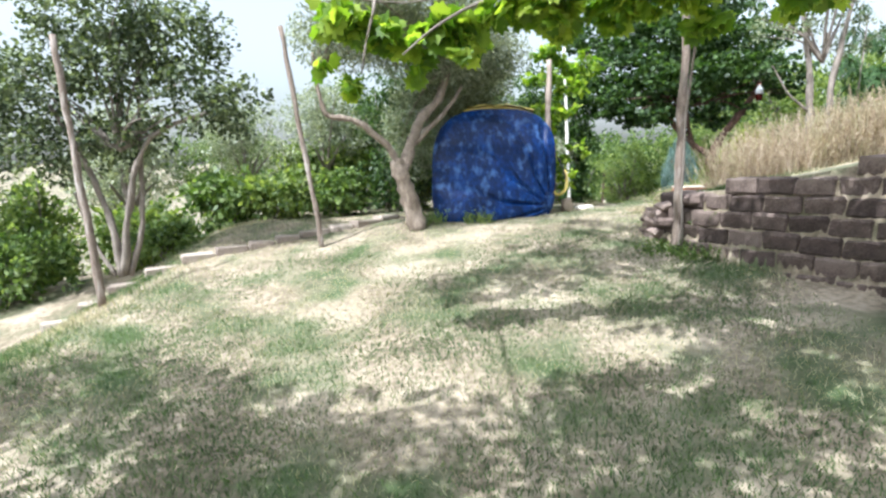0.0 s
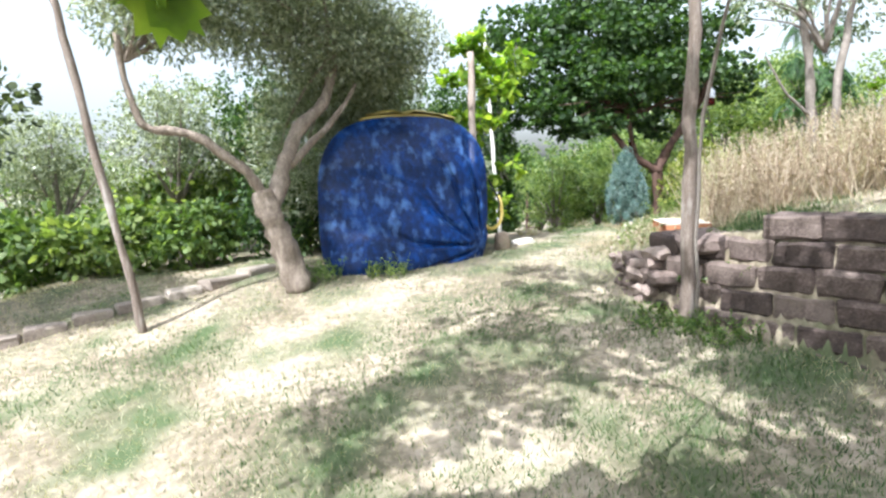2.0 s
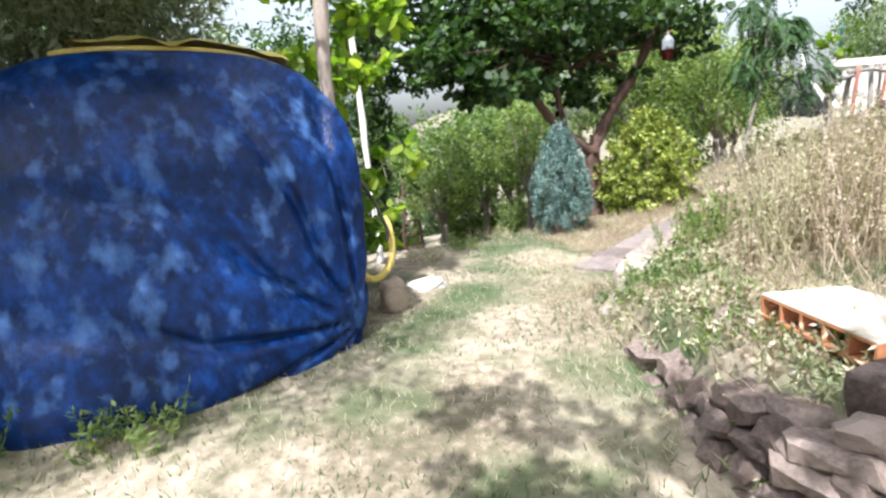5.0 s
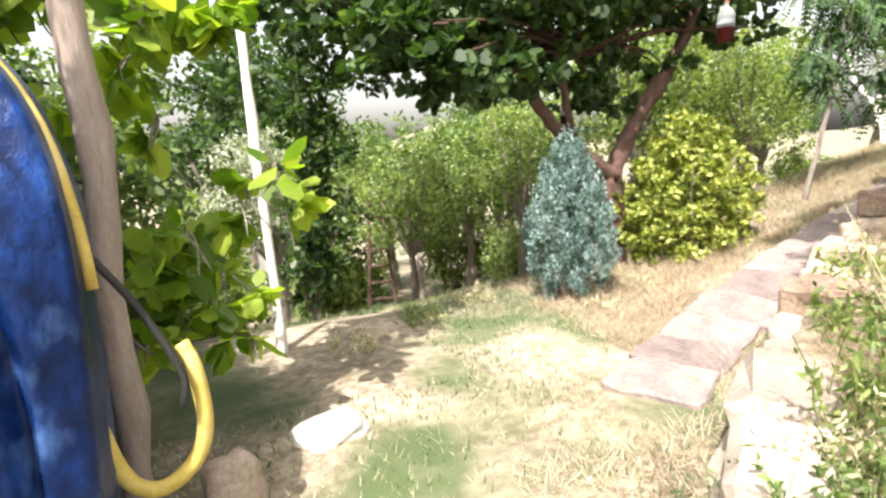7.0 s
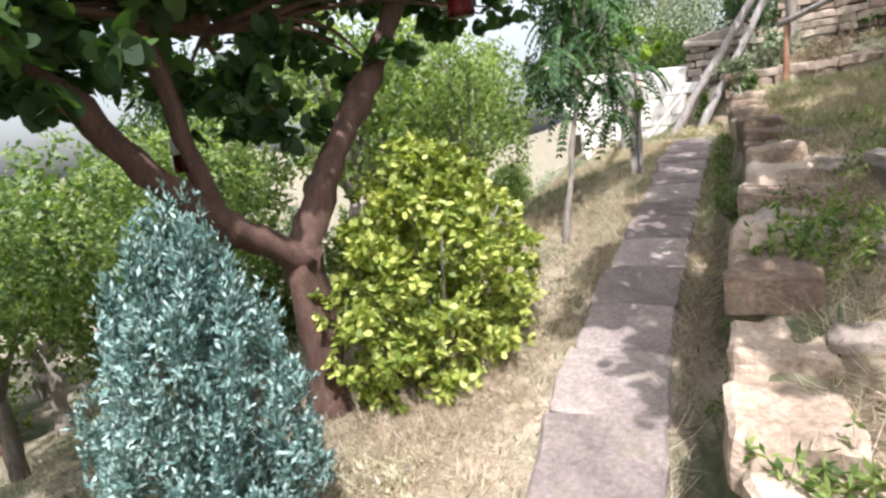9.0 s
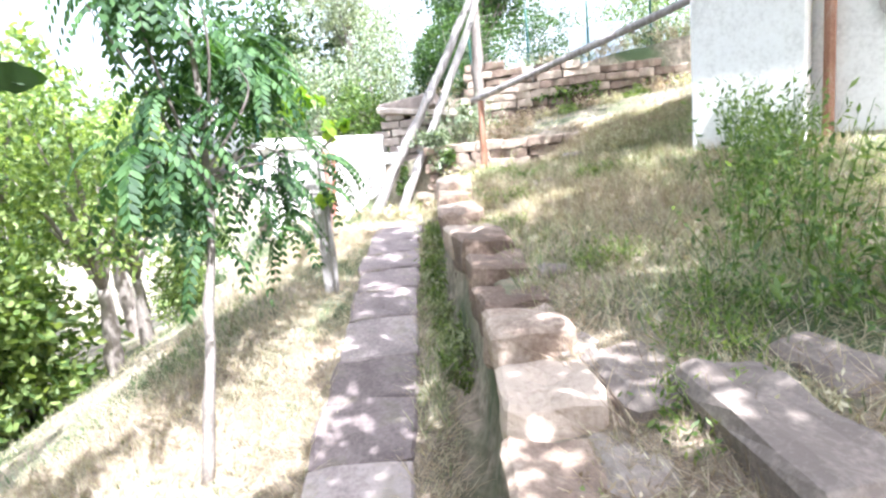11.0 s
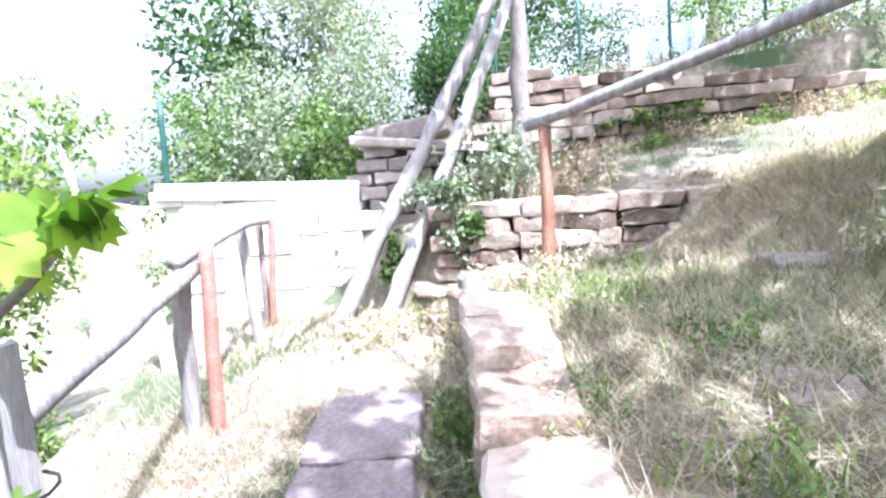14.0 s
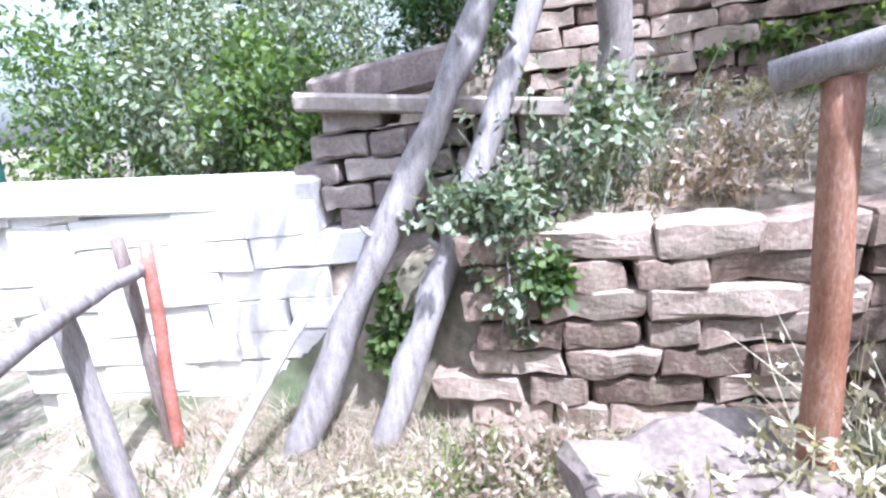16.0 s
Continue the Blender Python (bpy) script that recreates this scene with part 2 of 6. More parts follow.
def tarp_material():
    # Pale blue spots paint the sun dapples and sheen into the tarp's colour.
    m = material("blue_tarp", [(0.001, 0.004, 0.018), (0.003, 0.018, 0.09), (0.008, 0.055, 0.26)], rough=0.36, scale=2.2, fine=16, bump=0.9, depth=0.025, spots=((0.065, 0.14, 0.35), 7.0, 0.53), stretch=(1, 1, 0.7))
    m.node_tree.nodes["Principled BSDF"].inputs["Specular IOR Level"].default_value = 0.25
    return m


M_tarp = tarp_material()


# ---- helpers of this scene ----
rng = np.random.default_rng(7)


def thing(name, label, category, at=(0, 0, 0), group=""):
    ob = new(name)
    ob.location = at
    return tagged(ob, label, category, group)


def mesh_object(name, verts, faces, mat, parent=None, label="", kind="", smooth=False):
    me = bpy.data.meshes.new(name)
    me.from_pydata([tuple(v) for v in verts], [], [tuple(int(i) for i in f) for f in faces])
    me.materials.append(mat)
    if smooth:
        me.shade_smooth()
    ob = new(name, me)
    if parent is not None:
        ob.parent = parent
        at = parent.location
        for v in me.vertices:
            v.co -= at
    return tagged(ob, label, kind=kind)


def part(name, bm, mat, parent=None, label="", kind="", smooth=False):
    """Links a bmesh in world places as one mesh object under its thing."""
    me = bpy.data.meshes.new(name)
    if parent is not None:
        spot, up = Vector((0, 0, 0)), parent
        while up is not None:
            spot += up.location
            up = up.parent
        bmesh.ops.translate(bm, verts=bm.verts, vec=-spot)
    bm.to_mesh(me)
    bm.free()
    me.materials.append(mat)
    if smooth:
        me.shade_smooth()
    ob = new(name, me)
    ob.parent = parent
    return tagged(ob, label, kind=kind)


def soup(name, corners, mat, parent=None, label="", kind="", size=4):
    """Many separate polygons of the same number of corners: corners is (n, size, 3)."""
    n = len(corners)
    me = bpy.data.meshes.new(name)
    flat = np.asarray(corners, np.float32).reshape(-1, 3)
    if parent is not None:
        spot, up = Vector((0, 0, 0)), parent
        while up is not None:
            spot += up.location
            up = up.parent
        flat = flat - np.array(spot, np.float32)
    me.vertices.add(len(flat))
    me.vertices.foreach_set("co", flat.ravel())
    me.loops.add(n * size)
    me.loops.foreach_set("vertex_index", np.arange(n * size, dtype=np.int32))
    me.polygons.add(n)
    me.polygons.foreach_set("loop_start", np.arange(n, dtype=np.int32) * size)
    me.update(calc_edges=True)
    me.materials.append(mat)
    ob = new(name, me)
    ob.parent = parent
    return tagged(ob, label, kind=kind)


def tube(bm, points, radii, sides=8, lumpy=0.0, cap=True):
    """A tapering limb along points."""
    points = [Vector(p) for p in points]
    if np.isscalar(radii):
        radii = [radii] * len(points)
    rings, side_dir = [], None
    for i, p in enumerate(points):
        along = (points[min(i + 1, len(points) - 1)] - points[max(i - 1, 0)]).normalized()
        if side_dir is None:
            side_dir = along.orthogonal().normalized()
        side_dir = (side_dir - along * side_dir.dot(along)).normalized()
        other = along.cross(side_dir)
        ring = []
        for k in range(sides):
            a = 2 * math.pi * k / sides
            q = p + (side_dir * math.cos(a) + other * math.sin(a)) * radii[i]
            if lumpy:
                q += (q - p) * lumpy * noise.noise(q * 9.0) * 1.6
            ring.append(bm.verts.new(q))
        rings.append(ring)
    for a, b in zip(rings, rings[1:]):
        for k in range(sides):
            bm.faces.new((a[k], a[(k + 1) % sides], b[(k + 1) % sides], b[k]))
    if cap:
        bm.faces.new(rings[0][::-1])
        bm.faces.new(rings[-1])
    return bm


def curve_points(points, steps=5, wiggle=0.0, seed=0):
    """A smooth line through points."""
    p = [Vector(q) for q in points]
    p = [2 * p[0] - p[1]] + p + [2 * p[-1] - p[-2]]
    out = []
    for i in range(1, len(p) - 2):
        for k in range(steps):
            t = k / steps
            a, b, c, d = p[i - 1], p[i], p[i + 1], p[i + 2]
            out.append(0.5 * ((2 * b) + (c - a) * t + (2 * a - 5 * b + 4 * c - d) * t * t + (3 * b - a - 3 * c + d) * t ** 3))
    out.append(p[-2])
    if wiggle:
        out = [q + Vector(noise.noise_vector(q * 3 + Vector((seed, seed, 0)))) * wiggle for q in out]
    return out


def limb(bm, points, r0, r1, sides=8, lumpy=0.25, wiggle=0.03, steps=5, seed=0):
    line = curve_points(points, steps, wiggle, seed)
    n = len(line)
    return tube(bm, line, [r0 + (r1 - r0) * i / (n - 1) for i in range(n)], sides, lumpy)


def box_bm(bm, center, size, rot=None, bevel=0.0, jitter=0.0, seed=0):
    """A block with worn edges."""
    start = len(bm.verts)
    got = bmesh.ops.create_cube(bm, size=1.0)
    verts = got["verts"]
    m = Matrix.Translation(center) @ (rot.to_4x4() if rot else Matrix.Identity(4)) @ Matrix.Diagonal((*size, 1))
    if bevel:
        edges = list({e for v in verts for e in v.link_edges})
        for v in verts:
            v.co = Vector((v.co.x * size[0], v.co.y * size[1], v.co.z * size[2]))
        made = bmesh.ops.bevel(bm, geom=edges, offset=bevel, segments=1, affect="EDGES")
        verts = list({v for f in made["faces"] for v in f.verts} | {v for v in verts if v.is_valid})
        m = Matrix.Translation(center) @ (rot.to_4x4() if rot else Matrix.Identity(4))
    r = random.Random(seed)
    for v in verts:
        if jitter:
            v.co += Vector((r.uniform(-1, 1), r.uniform(-1, 1), r.uniform(-1, 1))) * jitter
        v.co = m @ v.co
    return bm


def unit_rows(v):
    return v / np.maximum(np.linalg.norm(v, axis=1, keepdims=True), 1e-6)


SHAPES = {
    "oval": [(0, 0), (0.5, 0.35), (0.42, 0.75), (0, 1), (-0.42, 0.75), (-0.5, 0.35)],
    "narrow": [(0, 0), (0.5, 0.5), (0, 1), (-0.5, 0.5)],
    "vine": [(0, 0.12), (0.34, 0), (0.62, 0.32), (0.42, 0.5), (0.40, 0.86), (0.13, 0.78), (0, 1.05), (-0.13, 0.78), (-0.40, 0.86), (-0.42, 0.5), (-0.62, 0.32), (-0.34, 0)],
    "broad": [(0, 0), (0.42, 0.12), (0.5, 0.5), (0.26, 0.85), (0, 1), (-0.26, 0.85), (-0.5, 0.5), (-0.42, 0.12)],
}


def leaves(points, length, width, shape="oval", droop=0.3, seed=0, out=None, spread=1.0):
    """Leaf polygons at points, bent a little, (n, corners, 3)."""
    r = np.random.default_rng(seed)
    n = len(points)
    along = unit_rows(r.normal(size=(n, 3)) * spread + (0 if out is None else out) - np.array([0, 0, droop]))
    cross = unit_rows(np.cross(along, unit_rows(r.normal(size=(n, 3)) * 0.7 + [0, 0, 1.0])))
    normal = np.cross(cross, along)
    size = r.uniform(0.65, 1.25, (n, 1))
    pattern = SHAPES[shape]
    corners = [points + along * (v * length) * size + cross * (u * width) * size - normal * (abs(u) * width * 0.25 + v * v * length * 0.12) * size for u, v in pattern]
    return np.stack(corners, 1), len(pattern)


def clump_points(clumps, count, seed=0, shell=0.55, rough=0.35):
    """Points in ellipsoids (x, y, z, rx, ry, rz), denser to the outside, in small bunches with gaps between."""
    r = np.random.default_rng(seed)
    vol = np.array([c[3] * c[4] * c[5] for c in clumps]) ** 0.8
    share = (vol / vol.sum() * count).astype(int)
    pts, outs = [], []
    for c, n in zip(clumps, share):
        bunches = max(4, n // 14)
        d = unit_rows(r.normal(size=(bunches, 3)))
        rad = r.uniform(shell, 1.0, (bunches, 1)) ** 0.7 * (1 + rough * r.normal(size=(bunches, 1)) * 0.5)
        centre = d * rad
        which = r.integers(0, bunches, n)
        q = centre[which] + r.normal(size=(n, 3)) * 0.11
        q = q * np.minimum(1.0, 1.15 / np.maximum(np.linalg.norm(q, axis=1, keepdims=True), 1e-6))
        pts.append(np.array(c[:3]) + q * np.array(c[3:6]))
        outs.append(unit_rows(q))
    return np.concatenate(pts), np.concatenate(outs)


def crown(name, parent, clumps, count, length, width, mat, shape="oval", seed=0, droop=0.3, label="", shell=0.45, outward=0.6):
    pts, outs = clump_points(clumps, count, seed, shell)
    polys, size = leaves(pts, length, width, shape, droop, seed + 1, outs * outward)
    return soup(name, polys, mat, parent, label, size=size)


def gz(x, y):
    return float(height(x, y))


# ---- ground ----
def axis(lo, hi, fine_lo, fine_hi, step, coarse):
    a = list(np.arange(fine_lo, fine_hi, step))
    left, right, s = [], [], step
    v = fine_lo
    while v > lo:
        s = min(s * 1.3, coarse)
        v -= s
        left.append(v)
    v, s = a[-1], step
    while v < hi:
        s = min(s * 1.3, coarse)
        v += s
        right.append(v)
    return np.array(left[::-1] + a + right)


gx, gy = axis(-1500, 1500, -5, 18, 0.07, 60), axis(-1500, 1500, 0, 16, 0.07, 60)
X, Y = np.meshgrid(gx, gy)
Z = height(X, Y)
near = (np.hypot(X - 5, Y - 8) < 30)
Z = Z + near * 0.018 * (np.sin(X * 3.1 + 2 * np.sin(Y * 2.3)) * np.sin(Y * 3.7 + 1.3 * np.sin(X * 1.9)))
ring = np.hypot(X, Y)
Z = Z + 70 * ease(250, 900, ring) * (0.55 + 0.25 * np.sin(np.arctan2(Y, X) * 7) + 0.2 * np.sin(np.arctan2(Y, X) * 17 + 1))
nx, ny = len(gx), len(gy)
me = bpy.data.meshes.new("ground")
me.vertices.add(nx * ny)
me.vertices.foreach_set("co", np.stack([X, Y, Z], -1).astype(np.float32).ravel())
i0 = (np.arange(ny - 1)[:, None] * nx + np.arange(nx - 1)).ravel()
quads = np.stack([i0, i0 + 1, i0 + nx + 1, i0 + nx], 1).astype(np.int32)
me.loops.add(quads.size)
me.loops.foreach_set("vertex_index", quads.ravel())
me.polygons.add(len(quads))
me.polygons.foreach_set("loop_start", np.arange(len(quads), dtype=np.int32) * 4)
me.update(calc_edges=True)
me.materials.append(M_ground)
me.shade_smooth()
tagged(new("ground", me), "patchy sloping garden ground of dry grass, green tufts and bare pinkish soil", kind="structure")

# ---- walls ----
def line_at(line, s):
    """The place and direction at a distance along a polyline."""
    for (ax, ay), (bx, by) in zip(line, line[1:]):
        size = math.hypot(bx - ax, by - ay)
        if s <= size or (bx, by) == tuple(line[-1]):
            u = s / size
            return ax + (bx - ax) * u, ay + (by - ay) * u, (bx - ax) / size, (by - ay) / size
        s -= size


def length_of(line):
    return sum(math.dist(a, b) for a, b in zip(line, line[1:]))


BLOCK_MESHES = {}


def block_mesh(key, size, mat, bevel, jitter, variants=4, rough=0.0):
    """Shared meshes of rough blocks of one size."""
    if key not in BLOCK_MESHES:
        made = []
        for k in range(variants):
            bm = bmesh.new()
            box_bm(bm, (0, 0, 0), size, None, bevel, jitter, seed=k + 31 * len(BLOCK_MESHES))
            if rough:
                bmesh.ops.subdivide_edges(bm, edges=[e for e in bm.edges if e.calc_length() > 0.09], cuts=3, use_grid_fill=True)
                for v in bm.verts:
                    q = v.co + Vector((k * 7.3 + size[0] * 50, 0, 0))
                    v.co += v.co.normalized() * rough * noise.noise(q * 5) + Vector((0, 0, rough * 0.5 * noise.noise(q * 15)))
            me = bpy.data.meshes.new("stone_block")
            bm.to_mesh(me)
            bm.free()
            me.materials.append(mat)
            made.append(me)
        BLOCK_MESHES[key] = made
    return BLOCK_MESHES[key]


def course_wall(wall, line, foot, top, unit, tall, thick, mat, name="block", gap=0.012, lean=0.0, bevel=0.012, jitter=0.006, seed=0, tops=None, spread=0.25, gaps=0.0, rough=0.0):
    """Courses of separate blocks along a line, from foot(s) up to top(s)."""
    r = random.Random(seed)
    total = length_of(line)
    z0 = min(foot(s) for s in np.linspace(0, total, 30)) - 0.05
    z1 = max(top(s) for s in np.linspace(0, total, 30))
    row = 0
    z = z0
    while z < z1 - 0.02:
        s = -(row % 2) * unit * 0.5
        while s < total:
            w = unit * (1 + r.uniform(-spread, spread))
            mid = s + w / 2
            if 0 < mid < total:
                x, y, dx, dy = line_at(line, mid)
                f, t = foot(mid), top(mid)
                if z + tall > f and z + tall * 0.6 < t and r.random() > gaps:
                    key = (name, mat.name, round(w * 20), round(tall, 2), round(thick, 2))
                    mesh = r.choice(block_mesh(key, (round(w * 20) / 20 - gap, thick, tall - gap), mat, bevel, jitter, 5, rough))
                    ob = new(name, mesh)
                    off = lean * (z - z0) + r.uniform(-0.012, 0.012)
                    ob.parent = wall
                    ob.matrix_basis = Matrix.Translation((x + dy * off, y - dx * off, z + tall / 2)) @ pose(0, 0, 0, r.uniform(-1, 1), r.uniform(-1.2, 1.2), math.degrees(math.atan2(dy, dx)) + r.uniform(-2, 2))
            s += w
        z += tall
        row += 1


def sub_line(a, b, off=0.0, step=0.3):
    """A stretch of EDGE, moved off to the upper side."""
    out = []
    n = max(2, int((b - a) / step))
    for k in range(n + 1):
        x, y, dx, dy = line_at(EDGE, a + (b - a) * k / n)
        out.append((x + dy * off, y - dx * off))
    return out


edge_len = length_of(EDGE)


def along_of(x, y):
    return float(side(np.array([x]), np.array([y]), EDGE)[1][0])


s_block_end = along_of(2.92, 7.75)
s_rough_end = along_of(3.45, 9.6)
s_cap_start = along_of(5.0, 10.7)
s_cap_end = along_of(12.9, 12.54)
s_corner = along_of(13.95, 12.9)
s_tower = along_of(14.2, 13.6)
s_white = along_of(14.75, 15.9)


def foot_top(line, rise=0.0, low_cut=-0.1):
    def foot(s):
        x, y, dx, dy = line_at(line, s)
        return float(low(x - dy * 0.15, y + dx * 0.15)) + low_cut

    def top(s):
        x, y, dx, dy = line_at(line, s)
        return float(high(x + dy * 0.15, y - dx * 0.15)) + rise
    return foot, top


wall_line = sub_line(0, s_block_end, 0.05)
wall_block = tagged(new("wall_block"), "retaining wall of brown split-face concrete blocks with open joints", kind="structure")
foot, top = foot_top(wall_line, 0.02)
course_wall(wall_block, wall_line, foot, top, 0.39, 0.195, 0.26, M_block, "block", gap=0.014, lean=0.12, bevel=0.02, jitter=0.008, seed=3, spread=0.05, rough=0.035)

wall_line = sub_line(s_block_end - 0.1, s_rough_end, -0.03)
wall_rough = tagged(new("wall_rough"), "end of the retaining wall in rough rounded field stones", kind="structure")
foot, top = foot_top(wall_line, -0.02)
course_wall(wall_rough, wall_line, foot, lambda s: top(s) - 0.25 * s / length_of(wall_line), 0.21, 0.115, 0.26, M_rubble, "stone", gap=0.012, lean=0.15, bevel=0.03, jitter=0.02, seed=5, spread=0.45, rough=0.06)

# the wall along the path, with cap stones
wall_line = sub_line(s_cap_start, s_cap_end, 0.16)
wall_path = tagged(new("wall_path"), "low dry stone wall beside the path, topped with squared stones", kind="structure")
foot, top = foot_top(wall_line, -0.10)
course_wall(wall_path, wall_line, foot, top, 0.42, 0.17, 0.26, M_sand, "stone", gap=0.016, lean=0.02, bevel=0.02, jitter=0.012, seed=9, spread=0.3)


def cap_stones():
    r = random.Random(12)
    s = s_cap_start
    while s < s_cap_end:
        w = r.uniform(0.34, 0.52)
        x, y, dx, dy = line_at(EDGE, s + w / 2)
        off = 0.15
        cx, cy = x + dy * off, y - dx * off
        z = float(high(cx + dy * 0.1, cy - dx * 0.1))
        step_up = round(z / 0.09) * 0.09
        mesh = r.choice(block_mesh(("cap", round(w * 12), 1), (round(w * 12) / 12 - 0.01, 0.33, 0.2), M_sand, 0.018, 0.004, 5, 0.05))
        ob = new("cap_stone", mesh)
        ob.parent = wall_path
        ob.matrix_basis = pose(cx, cy, step_up - 0.055, r.uniform(-2, 2), r.uniform(-2, 2), math.degrees(math.atan2(dy, dx)) + r.uniform(-3, 3))
        s += w


cap_stones()

# the stone walls at the end
wall_line = [(14.10, 12.97), (14.02, 12.2), (14.0, 11.2), (14.08, 10.4), (14.3, 9.6)]
wall_low = tagged(new("wall_low"), "lower terrace wall of long brown sandstone blocks with weeds", kind="structure")
course_wall(wall_low, wall_line, lambda s: 1.15 + 0.5 * max(0, s - 2.0), lambda s: 2.2 + 0.03 * s, 0.36, 0.125, 0.26, M_sand, "stone", gap=0.012, lean=0.05, bevel=0.009, jitter=0.007, seed=21, spread=0.42, rough=0.05)

wall_line = [(16.2, 12.62), (16.2, 12.2), (16.2, 8.4), (16.5, 5.0)]
wall_high = tagged(new("wall_high"), "upper terrace wall of long brown sandstone blocks", kind="structure")
course_wall(wall_high, wall_line, lambda s: 2.0, lambda s: 3.62 - 0.11 * s, 0.42, 0.135, 0.26, M_sand, "stone", gap=0.014, lean=0.05, bevel=0.01, jitter=0.010, seed=22, spread=0.5, rough=0.04)

wall_line = [(14.2, 14.02), (14.14, 13.2), (14.8, 12.9)]
wall_tower = tagged(new("wall_tower"), "square stone pier of grey-brown blocks, higher than the walls beside it", kind="structure")
course_wall(wall_tower, [(14.66, 13.70), (14.66, 12.50)], lambda s: 1.1, lambda s: 2.80 - 0.13 * s, 0.26, 0.125, 0.5, M_stone, "stone", gap=0.014, bevel=0.012, jitter=0.006, seed=23, spread=0.25, rough=0.03)
bm = bmesh.new()
box_bm(bm, (14.64, 13.10, 2.755), (0.58, 1.28, 0.085), Matrix.Rotation(radians(8), 3, "X"), 0.015, 0.006, 4)
part("coping", bm, M_stone, wall_tower)
bm = bmesh.new()
box_bm(bm, (15.25, 13.42, 2.93), (0.5, 0.95, 0.22), Matrix.Rotation(radians(-6), 3, "X"), 0.03, 0.01, 6)
part("upper_slab", bm, M_stone, wall_tower, "broad grey stone laid behind the pier")

wall_line = [(14.50, 13.70), (14.52, 14.8), (14.54, 15.75)]
wall_white = tagged(new("wall_white"), "sunlit pale limewashed stone wall with a flat coping", kind="structure")
course_wall(wall_white, wall_line, lambda s: 0.9, lambda s: 2.40 + 0.07 * s, 0.5, 0.17, 0.28, M_pale, "stone", gap=0.005, bevel=0.006, jitter=0.004, seed=24, spread=0.35, rough=0.015)
bm = bmesh.new()
box_bm(bm, (14.53, 14.73, 2.47), (0.34, 2.08, 0.17), Matrix.Rotation(radians(4), 3, "X"), 0.02, 0.008, 5)
part("coping", bm, M_pale, wall_white, "smooth pale rendered coping")
bm = bmesh.new()
box_bm(bm, (14.54, 14.73, 1.63), (0.2, 2.0, 1.5), Matrix.Rotation(radians(-1), 3, "Z"))
part("core", bm, M_pale, wall_white)

# the house corner
house = tagged(new("wall_house"), "white plastered wall of a small outbuilding with flaking base", kind="structure")
HOUSE = pose(11.22, 10.09, 0, 0, 0, -31)


def house_box(name, center, size, mat, label=""):
    bm = bmesh.new()
    box_bm(bm, center, size, None, 0.015)
    bmesh.ops.transform(bm, matrix=HOUSE, verts=bm.verts)
    part(name, bm, mat, house, label)


house_box("pier", (0.25, -0.4, 2.65), (0.5, 0.8, 2.9), M_white)
house_box("wall", (0.42, -2.4, 2.65), (0.4, 3.2, 2.9), M_white)
house_box("wall", (2.0, -0.2, 2.65), (3.0, 0.3, 2.9), M_white)
house_box("roof", (1.75, -2.0, 4.16), (3.9, 4.2, 0.12), M_roof)
bm = bmesh.new()
tube(bm, [(0.15, -0.92, 1.6), (0.15, -0.92, 4.9)], 0.04, 10)
bmesh.ops.transform(bm, matrix=HOUSE, verts=bm.verts)
part("pipe", bm, M_rust, house, "rusty brown downpipe")
bm = bmesh.new()
tube(bm, [(0.19, -1.3, 2.85), (0.23, -1.3, 2.85)], 0.11, 16)
bmesh.ops.transform(bm, matrix=HOUSE, verts=bm.verts)
part("vent", bm, M_wood, house, "round grey vent")


# ---- path slabs ----
path = tagged(new("path"), "narrow sloping path of worn pinkish-grey slabs with grass at its joints", kind="structure")


def lay_path():
    r = random.Random(4)
    total, s = length_of(SLABS), 0.0
    while s < total - 0.2:
        w = r.uniform(0.42, 0.58)
        x, y, dx, dy = line_at(SLABS, s + w / 2)
        z = float(low(x, y))
        rise = float(low(x + dx * 0.2, y + dy * 0.2)) - float(low(x - dx * 0.2, y - dy * 0.2))
        wide = r.uniform(0.50, 0.56)
        mesh = r.choice(block_mesh(("slab", round(w * 20), round(wide * 25)), (w - 0.004, wide, 0.09), M_path, 0.014, 0.004, 4, 0.035))
        ob = new("slab", mesh)
        ob.parent = path
        ob.matrix_basis = pose(x, y, z - 0.005, r.uniform(-1, 1), -math.degrees(math.atan2(rise, 0.4)), math.degrees(math.atan2(dy, dx)) + r.uniform(-2, 2))
        s += w


lay_path()

kerb = tagged(new("kerb"), "grey stone edging at the outer side of the lawn", kind="structure")


def lay_kerb():
    line = [(-5.6, 7.4), (-3.7, 8.55), (-2.85, 9.05), (-1.6, 9.8), (-1.1, 10.5)]
    r, total, s = random.Random(8), length_of(line), 0.0
    while s < total:
        w = r.uniform(0.4, 0.6)
        x, y, dx, dy = line_at(line, min(total - 0.01, s + w / 2))
        mesh = r.choice(block_mesh(("kerb", round(w * 10)), (round(w * 10) / 10 - 0.02, 0.24, 0.14), M_stone, 0.02, 0.015))
        ob = new("kerb_stone", mesh)
        ob.parent = kerb
        ob.matrix_basis = pose(x, y, gz(x, y) + 0.0, r.uniform(-3, 3), r.uniform(-3, 3), math.degrees(math.atan2(dy, dx)))
        s += w


lay_kerb()


